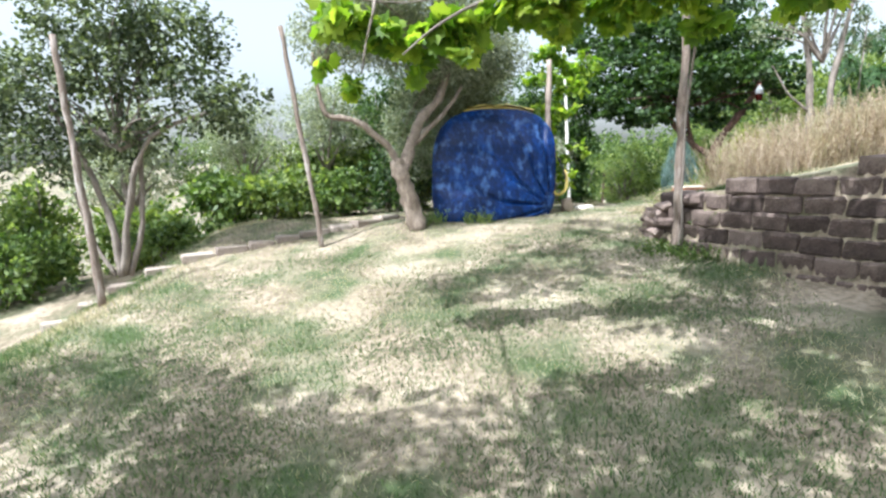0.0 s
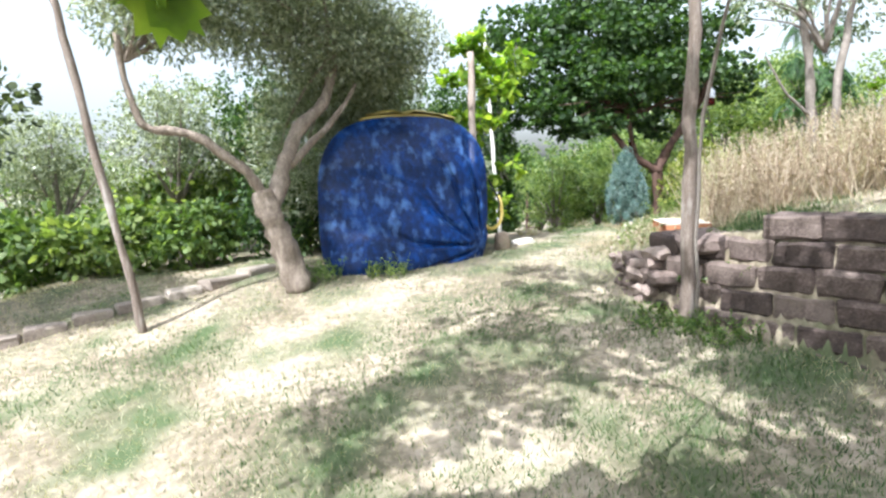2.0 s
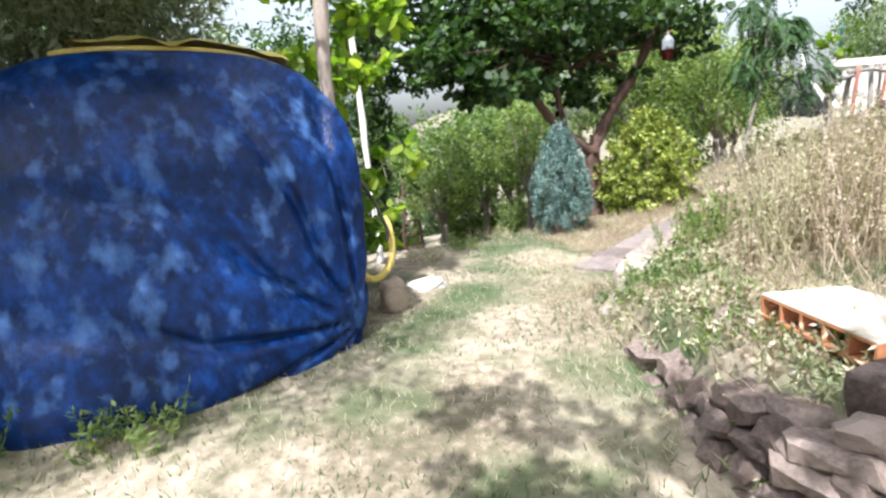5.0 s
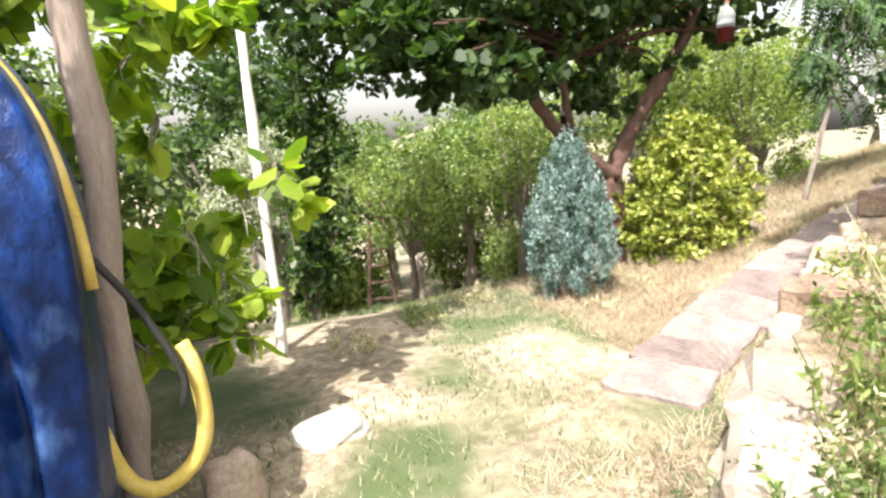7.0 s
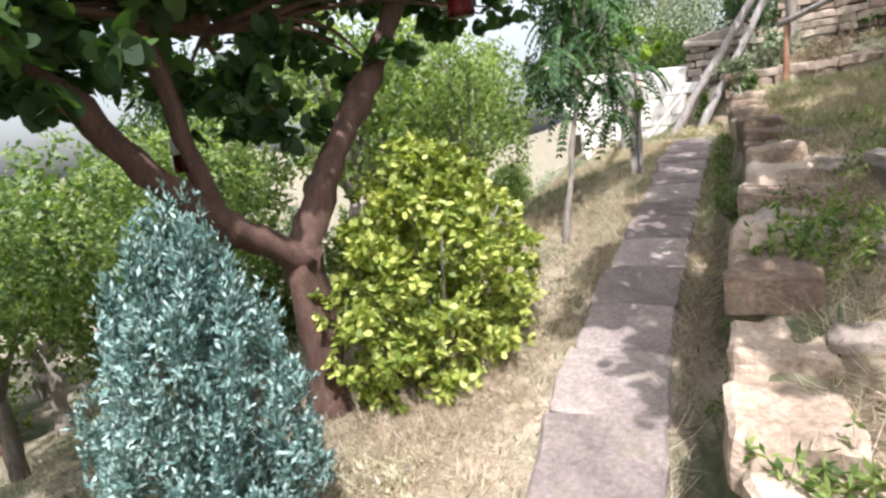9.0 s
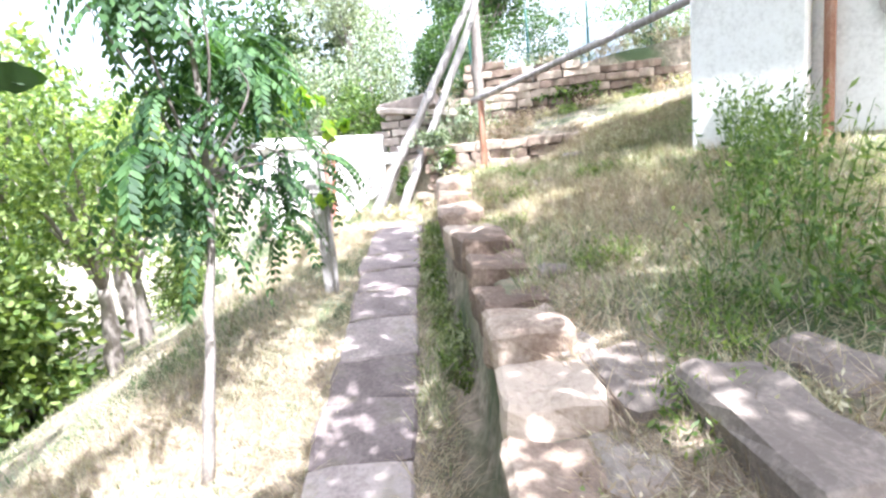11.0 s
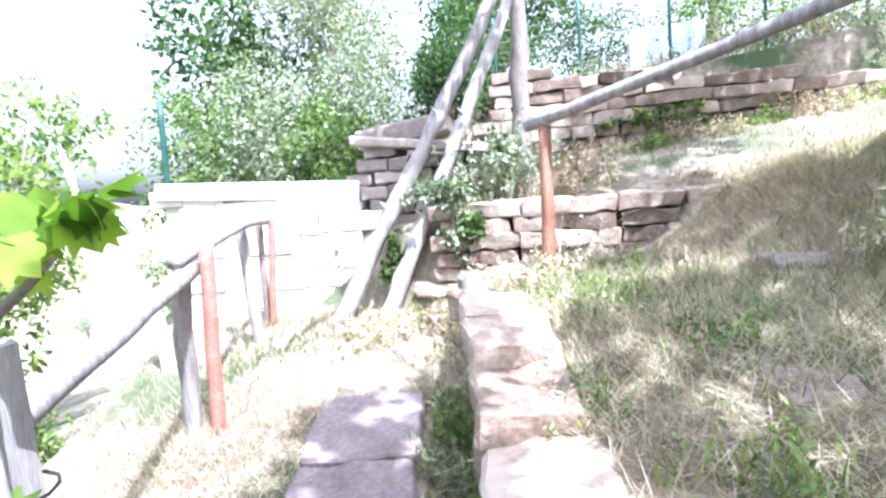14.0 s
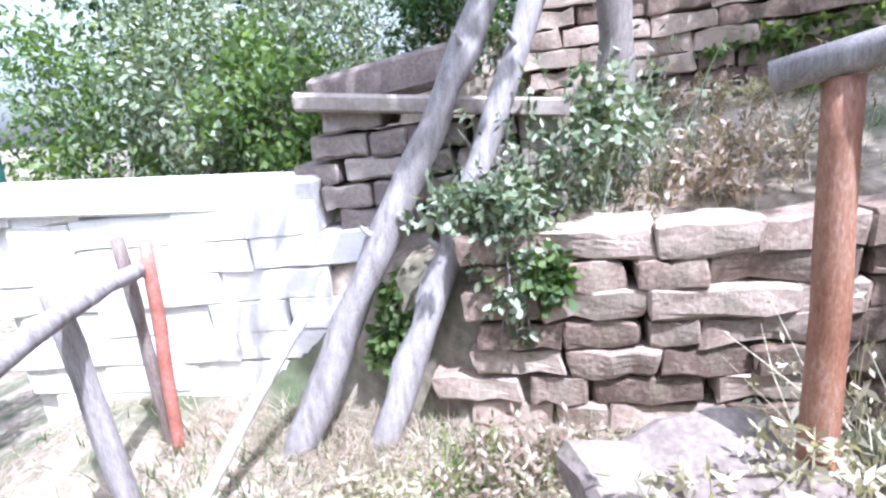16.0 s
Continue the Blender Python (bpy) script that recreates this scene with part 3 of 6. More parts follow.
# ---- the covered mound ----
def covered_mound():
    ob = thing("tarp_cover", "shiny blue tarpaulin pulled over a rounded shelter and gathered in folds", "tarpaulin", (0.87, 10.5, gz(0.87, 10.3)))
    nu, nv = 200, 110
    z0 = -0.02
    knot = Vector((1.84, 10.15, 0.36))
    verts, faces = [], []
    # v from 0 at the front's middle, over the rim, to 1 at the back
    for j in range(nv + 1):
        v = j / nv
        if v < 0.6:
            rad, depth = v / 0.6, 0.0
        else:
            rad, depth = 1.0, (v - 0.6) / 0.4
        for i in range(nu):
            a = 2 * math.pi * i / nu
            ca, sa = math.cos(a), math.sin(a)
            p = 3.0 if sa > 0 else 4.5
            k = (abs(ca) ** p + abs(sa) ** p) ** (-1 / p)
            u, w = ca * k * rad, sa * k * rad
            swell = 1.0 - 0.16 * depth ** 2
            x = 0.84 + 1.09 * u * swell + 0.04 * w
            z = z0 + 1.06 + 1.05 * w * (swell if w > 0 else 1)
            rim = rad ** 5
            y = 10.02 + 0.08 * (z - z0) + 0.25 * max(0.0, z - 1.45) + 0.17 * (x - 0.87) - 0.12 * (1 - rad ** 3) + depth * 0.85
            q = Vector((x, y, z))
            d = q - knot
            far = math.hypot(d.x, d.z)
            ang = math.atan2(d.z, d.x)
            fold = (0.5 + 0.5 * math.cos(ang * 15 + 3.0 * noise.noise(q * 1.3))) ** 9 * math.exp(-far * 1.0) * min(1, far * 4)
            wrinkle = noise.noise(Vector((q.x * 2.0, q.z * 2.6, q.y))) * 0.03 + noise.noise(Vector((q.x * 7 + q.z * 3, q.z * 4, q.y * 4))) * 0.010
            q.y -= 0.30 * max(0.0, 1 - u * u) * max(0.0, 1 - (z - z0) / 1.3) * (1 - depth)
            q.y += 0.15 * fold + wrinkle * (1 - 0.5 * depth)
            q.x += 0.03 * noise.noise(q * 5) * depth
            q.z += 0.03 * noise.noise(q * 4 + Vector((3, 0, 0))) * depth
            verts.append(q)
    for j in range(nv):
        for i in range(nu):
            a, b = j * nu + i, j * nu + (i + 1) % nu
            faces.append((a, b, b + nu, a + nu))
    faces.append([nv * nu + i for i in range(nu)][::-1])
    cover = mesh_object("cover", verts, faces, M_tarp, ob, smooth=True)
    bm = bmesh.new()
    arch = []
    for i in range(40):
        a = radians(8 + 108 * i / 39)
        ca, sa = math.cos(a), math.sin(a)
        k = (abs(ca) ** 2.9 + abs(sa) ** 2.9) ** (-1 / 2.9)
        x, z = 0.84 + 1.105 * ca * k, z0 + 1.06 + 1.075 * sa * k
        arch.append((x, 10.12 + 0.08 * (z - z0) + 0.25 * max(0.0, z - 1.45) + 0.17 * (x - 0.87), z))
    tube(bm, arch, 0.017, 8)
    part("hoop", bm, M_yellow, ob, "pale yellow plastic hoop", smooth=True)
    # faded yellow cloth over the top
    verts, faces = [], []
    for j in range(13):
        for i in range(31):
            a = radians(52 + 62 * i / 30)
            ca, sa = math.cos(a), math.sin(a)
            k = (abs(ca) ** 2.9 + abs(sa) ** 2.9) ** (-1 / 2.9)
            x, z = 0.86 + 1.07 * ca * k, z0 + 1.06 + 1.05 * sa * k
            y = 10.10 + 0.08 * (z - z0) + 0.25 * max(0.0, z - 1.45) + 0.17 * (x - 0.87) + j * 0.05
            n = noise.noise(Vector((x * 6, y * 6, 0)))
            verts.append(Vector((x, y - 0.02, z + 0.05 * n + 0.065 + 0.04 * math.sin(j * 0.3))))
    for j in range(12):
        for i in range(30):
            a = j * 31 + i
            faces.append((a, a + 1, a + 32, a + 31))
    mesh_object("cloth", verts, faces, M_yellow, ob, "crumpled faded yellow cloth", smooth=True)
    return ob


covered_mound()


def loop_hose():
    ob = thing("garden_hose", "pale yellow garden hose looped over a post beside the blue cover", "hose", (2.1, 10.9, gz(2.1, 10.9)))
    bm = bmesh.new()
    tube(bm, curve_points([(1.72, 10.5, 1.6), (1.82, 10.5, 1.36), (1.85, 10.5, 1.17), (1.87, 10.5, 0.94), (1.88, 10.5, 0.76), (1.93, 10.5, 0.58), (2.02, 10.5, 0.53), (2.12, 10.5, 0.6), (2.16, 10.5, 0.72), (2.15, 10.5, 0.89), (2.12, 10.52, 0.97)], 4), 0.025, 10)
    part("tube", bm, M_yellow, ob, smooth=True)
    bm = bmesh.new()
    tube(bm, curve_points([(1.70, 10.45, 1.58), (1.91, 10.45, 1.31), (2.03, 10.45, 1.12), (2.12, 10.45, 0.9), (2.11, 10.45, 0.8)], 6), 0.012, 6)
    part("cable", bm, M_black, ob, "thin black cable", smooth=True)


loop_hose()


# ---- posts ----
def post(name, label, a, b, r0, r1, mat, group="", sides=9, lumpy=0.3, wiggle=0.025, category="post"):
    ob = thing(name, label, category, (a[0], a[1], a[2]), group)
    bm = bmesh.new()
    mid = [(a[0] + (b[0] - a[0]) * u, a[1] + (b[1] - a[1]) * u, a[2] + (b[2] - a[2]) * u) for u in (-0.06, 0.33, 0.66, 1)]
    limb(bm, mid, r0, r1, sides, lumpy, wiggle, 5, seed=int(a[0] * 10))
    part("pole", bm, mat, ob, smooth=True)
    return ob


post("vine_post", "weathered knotty grey-brown chestnut pole standing before the block wall", (2.93, 7.2, -0.02), (2.95, 7.06, 3.4), 0.055, 0.042, M_brownwood, "poles of the vine trellis")
post("vine_post", "thin weathered brown pole leaning slightly at the lawn's edge", (-1.91, 8.63, 0.0), (-2.3, 8.6, 3.2), 0.045, 0.035, M_brownwood, "poles of the vine trellis")
post("vine_post", "grey wooden pole among the fruit trees", (-4.3, 6.9, -0.4), (-4.5, 6.9, 2.8), 0.05, 0.04, M_brownwood, "poles of the vine trellis")
post("hose_post", "pale brown wooden post with a vine growing up it", (1.86, 10.95, 0.1), (1.92, 10.95, 3.0), 0.062, 0.052, M_palewood)
post("pale_sapling", "thin pale peeling sapling trunk beside the path", (2.54, 12.42, -0.05), (2.5, 12.8, 3.8), 0.04, 0.025, M_pale, category="tree")


# ---- trees ----
def tree(name, label, category, base, limbs, bark, crowns, group=""):
    """limbs: (points, r0, r1); crowns: keyword sets for crown()."""
    ob = thing(name, label, category, base, group)
    bm = bmesh.new()
    for k, (pts, r0, r1) in enumerate(limbs):
        limb(bm, pts, r0, r1, 10 if r0 > 0.05 else 6, 0.35 if r0 > 0.05 else 0.15, 0.02, 5, seed=k)
    part("trunk", bm, bark, ob, smooth=True)
    for c in crowns:
        crown("crown", ob, **c)
    return ob


def twigs_to(clumps, root, n, seed):
    """Thin branches from root into the clumps."""
    r = random.Random(seed)
    out = []
    for k in range(n):
        c = r.choice(clumps)
        tip = Vector((c[0] + r.uniform(-0.7, 0.7) * c[3], c[1] + r.uniform(-0.7, 0.7) * c[4], c[2] + r.uniform(-0.6, 0.7) * c[5]))
        mid = Vector(root).lerp(tip, 0.5) + Vector((r.uniform(-0.15, 0.15), r.uniform(-0.15, 0.15), 0.12))
        out.append(([tuple(root), tuple(mid), tuple(tip)], 0.022, 0.005))
    return out


# olive
# Clumps at z 4.1 and 4.2 are unseen, added to dapple the tarp.
olive_clumps = [(0.1, 10.5, 3.1, 1.1, 1.0, 0.55), (0.5, 10.4, 3.0, 0.9, 0.7, 0.5), (-0.9, 10.0, 3.3, 0.8, 0.8, 0.5), (-1.6, 9.2, 3.2, 0.7, 0.6, 0.5), (0.2, 11.4, 2.6, 1.0, 0.8, 0.7), (-0.6, 11.2, 1.9, 0.7, 0.5, 0.9), (-0.4, 10.0, 3.9, 1.3, 1.2, 0.5), (0.3, 11.9, 2.9, 0.8, 0.5, 0.6), (-0.4, 8.5, 4.2, 1.1, 0.9, 0.28), (-1.5, 8.4, 4.1, 0.9, 0.8, 0.28), (0.3, 12.0, 2.0, 0.7, 0.4, 0.6)]
tree("olive_tree", "old olive tree with a pale gnarled forked trunk and silvery leaves", "tree", (-0.53, 9.38, 0.15),
     [([(-0.48, 9.38, 0.05), (-0.58, 9.36, 0.5), (-0.70, 9.32, 0.95), (-0.76, 9.3, 1.25)], 0.155, 0.11),
      ([(-0.72, 9.32, 1.0), (-0.55, 9.5, 1.45), (-0.42, 9.7, 1.85), (-0.1, 9.95, 2.25), (0.05, 10.1, 2.6), (0.1, 10.3, 3.1)], 0.10, 0.04),
      ([(-0.50, 9.55, 1.5), (-0.2, 9.75, 1.8), (0.15, 10.0, 2.2), (0.3, 10.2, 2.5)], 0.05, 0.03),
      ([(-0.76, 9.3, 1.2), (-0.95, 9.2, 1.5), (-1.35, 9.1, 1.85), (-1.75, 9.05, 1.95), (-1.9, 9.0, 2.2), (-1.95, 9.0, 2.9)], 0.06, 0.03)]
     + twigs_to(olive_clumps, (0.05, 10.2, 2.9), 18, 1) + twigs_to(olive_clumps[2:4], (-1.9, 9.0, 2.6), 8, 2),
     M_olivebark, [dict(clumps=olive_clumps, count=84000, length=0.085, width=0.025, mat=M_olive, shape="narrow", seed=11, droop=0.1)])


def bush(name, label, category, clumps, count, length, width, mat, shape="oval", seed=0, group="", stems=10, bark=M_greybark, droop=0.2, shell=0.3):
    c0 = clumps[0]
    base = (c0[0], c0[1], gz(c0[0], c0[1]))
    ob = thing(name, label, category, base, group)
    bm = bmesh.new()
    r = random.Random(seed)
    for k in range(stems):
        c = r.choice(clumps)
        tip = (c[0] + r.uniform(-0.6, 0.6) * c[3], c[1] + r.uniform(-0.6, 0.6) * c[4], c[2] + r.uniform(-0.2, 0.6) * c[5])
        foot = (base[0] + r.uniform(-0.06, 0.06), base[1] + r.uniform(-0.06, 0.06), base[2] - 0.05)
        mid = tuple((f + t) / 2 + r.uniform(-0.06, 0.06) for f, t in zip(foot, tip))
        limb(bm, [foot, mid, tip], 0.018, 0.004, 5, 0, 0.01, 3)
    part("stem", bm, bark, ob, kind="stuff", smooth=True)
    crown("crown", ob, clumps, count, length, width, mat, shape, seed, droop, shell=shell)
    return ob


plumes = []
for k in range(54):
    u = k / 53
    z = 0.26 + 1.12 * u
    rad = float(np.interp(u, [0, 0.12, 0.3, 0.6, 0.85, 1], [0.12, 0.28, 0.35, 0.30, 0.18, 0.06]))
    plumes.append((4.93 + rad * math.cos(k * 2.4), 12.56 + rad * math.sin(k * 2.4), z, 0.06, 0.06, 0.13 + 0.09 * u + 0.04 * math.sin(k * 5)))
bush("blue_juniper", "blue-grey egg-shaped upright conifer with feathery sprays", "shrub",
     [(4.93, 12.56, 0.62, 0.22, 0.22, 0.34), (4.93, 12.56, 1.1, 0.13, 0.13, 0.42)] + plumes, 46000, 0.030, 0.010, M_blueleaf, "narrow", 31, droop=-1.6, shell=0.1, stems=16)
bush("variegated_euonymus", "dense yellow-green leafy shrub beside the path", "shrub",
     [(6.5, 12.85, 0.6, 0.5, 0.35, 0.4), (6.6, 12.85, 1.1, 0.3, 0.28, 0.35)] + [(6.48 + 0.10 * k / 60 + 0.66 * math.cos(k * 2.4) * math.sin(0.75 + k * 0.037), 12.86 + 0.44 * math.sin(k * 2.4) * math.sin(0.75 + k * 0.037), 0.28 + 0.0225 * k + 0.06 * math.sin(k * 3.3), 0.15, 0.13, 0.13) for k in range(60)], 15000, 0.052, 0.032, M_yellowleaf, "oval", 33, droop=0.0, shell=0.5)

fig_clumps = [(5.0, 14.0, 3.9, 1.5, 1.2, 0.5), (6.5, 14.0, 3.9, 1.4, 1.2, 0.5), (5.7, 14.3, 4.7, 1.6, 1.2, 0.5), (3.7, 14.3, 4.1, 1.0, 1.0, 0.5), (4.6, 13.5, 2.75, 1.0, 0.9, 0.4), (6.0, 13.4, 3.0, 1.4, 1.0, 0.4), (5.2, 12.9, 2.85, 1.1, 0.5, 0.35), (7.1, 13.1, 2.95, 0.7, 0.6, 0.35), (6.8, 14.2, 2.8, 0.7, 0.7, 0.4), (4.2, 13.7, 3.2, 1.2, 1.0, 0.5), (2.9, 13.4, 2.7, 0.5, 0.5, 0.3)]
fig_low = [(3.9, 12.9, 2.08, 0.45, 0.4, 0.2), (4.4, 13.0, 2.0, 0.35, 0.35, 0.15), (4.9, 12.95, 2.12, 0.3, 0.3, 0.16), (3.6, 13.0, 2.40, 0.5, 0.5, 0.3), (4.1, 12.95, 2.22, 0.5, 0.5, 0.28), (4.55, 12.85, 2.15, 0.4, 0.4, 0.22), (5.0, 13.5, 2.35, 0.6, 0.6, 0.3), (5.75, 13.05, 2.05, 0.25, 0.25, 0.2), (6.5, 13.2, 2.15, 0.26, 0.26, 0.12), (6.05, 13.3, 1.85, 0.2, 0.2, 0.12), (7.35, 13.0, 2.5, 0.35, 0.35, 0.12), (6.1, 14.2, 2.1, 0.5, 0.4, 0.25)]
tree("mulberry_tree", "dark forked tree with a reddish-brown trunk and heavy dark green crown", "tree", (6.02, 13.5, 0.12),
     [([(5.86, 13.12, 0.0), (5.83, 13.11, 0.5), (5.78, 13.10, 1.2)], 0.125, 0.10),
      ([(5.80, 13.1, 1.14), (5.55, 13.1, 1.32), (5.39, 13.1, 1.41), (5.12, 13.1, 1.68), (4.88, 13.1, 2.0), (4.4, 13.0, 2.4)], 0.085, 0.045),
      ([(5.78, 13.1, 1.14), (5.93, 13.1, 1.42), (6.04, 13.1, 1.6), (6.36, 13.1, 2.0), (6.66, 13.1, 2.42), (6.9, 13.1, 2.9)], 0.09, 0.06),
      ([(5.42, 13.1, 1.38), (5.33, 13.12, 1.7), (5.28, 13.12, 1.98), (5.2, 13.2, 2.5)], 0.05, 0.035)] + twigs_to(fig_clumps + fig_low, (5.6, 13.3, 2.3), 30, 5),
     M_darkbark, [dict(clumps=fig_clumps, count=19000, length=0.10, width=0.085, mat=M_darkleaf, shape="broad", seed=41), dict(clumps=fig_low, count=3000, length=0.10, width=0.085, mat=M_darkleaf, shape="broad", seed=43)])


# ---- more of the walls ----
wall_line = sub_line(s_rough_end - 0.05, s_cap_start + 0.1, 0.10)
wall_bend = tagged(new("wall_bend"), "short bank of large rough pinkish stones at the bend of the path", kind="structure")
foot, top = foot_top(wall_line, 0.0)
course_wall(wall_bend, wall_line, foot, top, 0.5, 0.24, 0.34, M_stone, "stone", gap=0.02, lean=0.2, bevel=0.05, jitter=0.03, seed=15, spread=0.3)


def rock(name, label, at, size, turn, mat=M_stone, seed=0, group=""):
    ob = thing(name, label, "stone", at, group)
    bm = bmesh.new()
    bmesh.ops.create_icosphere(bm, subdivisions=3, radius=1.0)
    for v in bm.verts:
        d = v.co.normalized()
        k = (abs(d.x) ** 4 + abs(d.y) ** 4 + abs(d.z) ** 4) ** -0.25
        n = noise.noise(d * 1.7 + Vector((seed, 0, 0))) * 0.22 + noise.noise(d * 5 + Vector((0, seed, 0))) * 0.06
        v.co = d * k * (0.85 + n)
    bmesh.ops.transform(bm, matrix=Matrix.Translation(at) @ pose(0, 0, 0, 4 * math.sin(seed), 5 * math.cos(seed), turn) @ Matrix.Diagonal((size[0] / 2, size[1] / 2, size[2] / 2, 1)), verts=bm.verts)
    part("body", bm, mat, ob, smooth=True)
    return ob


def slab_stone(name, label, at, size, turn, seed, group, mat=M_stone):
    ob = thing(name, label, "stone", at, group)
    bm = bmesh.new()
    box_bm(bm, (0, 0, 0), size, None, 0.03, 0.0, seed)
    bmesh.ops.subdivide_edges(bm, edges=[e for e in bm.edges if e.calc_length() > 0.08], cuts=3, use_grid_fill=True)
    for v in bm.verts:
        v.co += v.co.normalized() * 0.05 * noise.noise(v.co * 6 + Vector((seed * 3.1, 0, 0))) + Vector((0, 0, 0.02 * noise.noise(v.co * 14)))
    bmesh.ops.transform(bm, matrix=Matrix.Translation(at) @ pose(0, 0, 0, 5 * math.sin(seed * 2), 5 * math.cos(seed), turn), verts=bm.verts)
    part("body", bm, mat, ob)
    return ob


for k, (x, y, w, d, h, a) in enumerate([(7.75, 11.12, 0.34, 0.2, 0.1, 15), (7.15, 10.98, 0.3, 0.2, 0.1, 12), (8.1, 10.45, 0.36, 0.2, 0.1, 20), (7.15, 10.42, 0.36, 0.2, 0.1, 14), (6.45, 10.85, 0.3, 0.2, 0.1, 20), (8.5, 11.25, 0.3, 0.18, 0.1, 10), (12.2, 11.03, 0.3, 0.22, 0.14, 0), (7.75, 10.72, 0.72, 0.3, 0.26, 12), (7.05, 10.72, 0.5, 0.28, 0.14, 14), (8.15, 11.02, 0.44, 0.3, 0.12, 18), (7.35, 11.2, 0.4, 0.24, 0.12, 12), (6.7, 10.6, 0.42, 0.26, 0.12, 25), (9.3, 11.3, 0.3, 0.2, 0.1, 8), (11.3, 11.35, 0.34, 0.22, 0.1, 0), (12.95, 12.95, 0.3, 0.22, 0.12, 30)]):
    slab_stone("bank_stone", "rough flat stone half sunk in the dry grassy bank", (x, y, gz(x, y) - 0.03), (w, d, h), a, k + 1, "stones in the bank")
slab_stone("end_stone", "broad flat sunlit stone closing the wall's end", (13.02, 12.32, 1.72), (0.42, 0.55, 0.2), 12, 9, "")
# Pale lump put in place of a glaring sunlit patch of ground.
rock("white_stone", "pale rounded lump standing in for a sunlit patch of ground beside the path", (2.62, 11.2, gz(2.62, 11.2) + 0.02), (0.40, 0.30, 0.12), 20, M_pale, 9)
rock("brown_stone", "reddish broken block standing at the foot of the hose", (2.2, 10.75, gz(2.2, 10.75) + 0.1), (0.24, 0.2, 0.34), 30, M_sand, 11)


def hollow_brick(at, turn, tilt):
    ob = thing("hollow_brick", "flat terracotta hollow brick with a dusty top, lying on the wall", "brick", at)
    m = Matrix.Translation(at) @ pose(0, 0, 0, tilt, 0, turn)
    long, wide, tall, cols = 0.40, 0.62, 0.19, 5
    t = 0.012
    webs = [((0, 0, z), (wide, long, t), "shell") for z in (-tall / 2 + t / 2, 0, tall / 2 - t / 2)]
    for k in range(cols + 1):
        x = -wide / 2 + t / 2 + (wide - t) * k / cols
        webs += [((x, 0, z), (t, long, tall / 2 - 2 * t), "web") for z in (-tall / 4, tall / 4)]
    for centre, size, name in webs:
        bm = bmesh.new()
        box_bm(bm, centre, size)
        bmesh.ops.transform(bm, matrix=m, verts=bm.verts)
        part(name, bm, M_terracotta, ob)
    bm = bmesh.new()
    box_bm(bm, (0, 0, tall / 2 + 0.004), (wide, long, 0.008), None, 0.002)
    bmesh.ops.transform(bm, matrix=m, verts=bm.verts)
    part("dust", bm, M_dusty, ob, "pale dusty top face")


hollow_brick((3.40, 8.09, 0.605), 73, 0)
slab_stone("wall_slab", "broad pinkish flat slab lying on the rubble wall beside the brick", (3.20, 7.42, 0.60), (0.55, 0.42, 0.13), 76, 21, "slabs on the wall", M_rubble)
slab_stone("wall_slab", "broad pinkish flat slab lying on the rubble wall beside the brick", (3.48, 8.68, 0.50), (0.42, 0.36, 0.10), 60, 24, "slabs on the wall", M_rubble)
slab_stone("wall_slab", "broken angular flat stone leaning in the rubble wall", (2.93, 7.62, 0.28), (0.34, 0.24, 0.12), 80, 27, "slabs on the wall", M_rubble)
slab_stone("wall_slab", "broken angular flat stone leaning in the rubble wall", (3.02, 8.05, 0.40), (0.30, 0.22, 0.10), 70, 31, "slabs on the wall", M_rubble)


# ---- the trellis vine over the start ----
def vine(name, label, root, arms, clumps, count, seed, leaf=0.12, mat=M_vine):
    ob = thing(name, label, "vine", root)
    bm = bmesh.new()
    for k, pts in enumerate(arms):
        limb(bm, pts, 0.016, 0.006, 6, 0.2, 0.03, 5, seed=k)
    part("stem", bm, M_greybark, ob, smooth=True)
    crown("leaves", ob, clumps, count, leaf, leaf * 0.95, mat, "vine", seed, droop=0.8, shell=0.1, outward=0.3)
    return ob


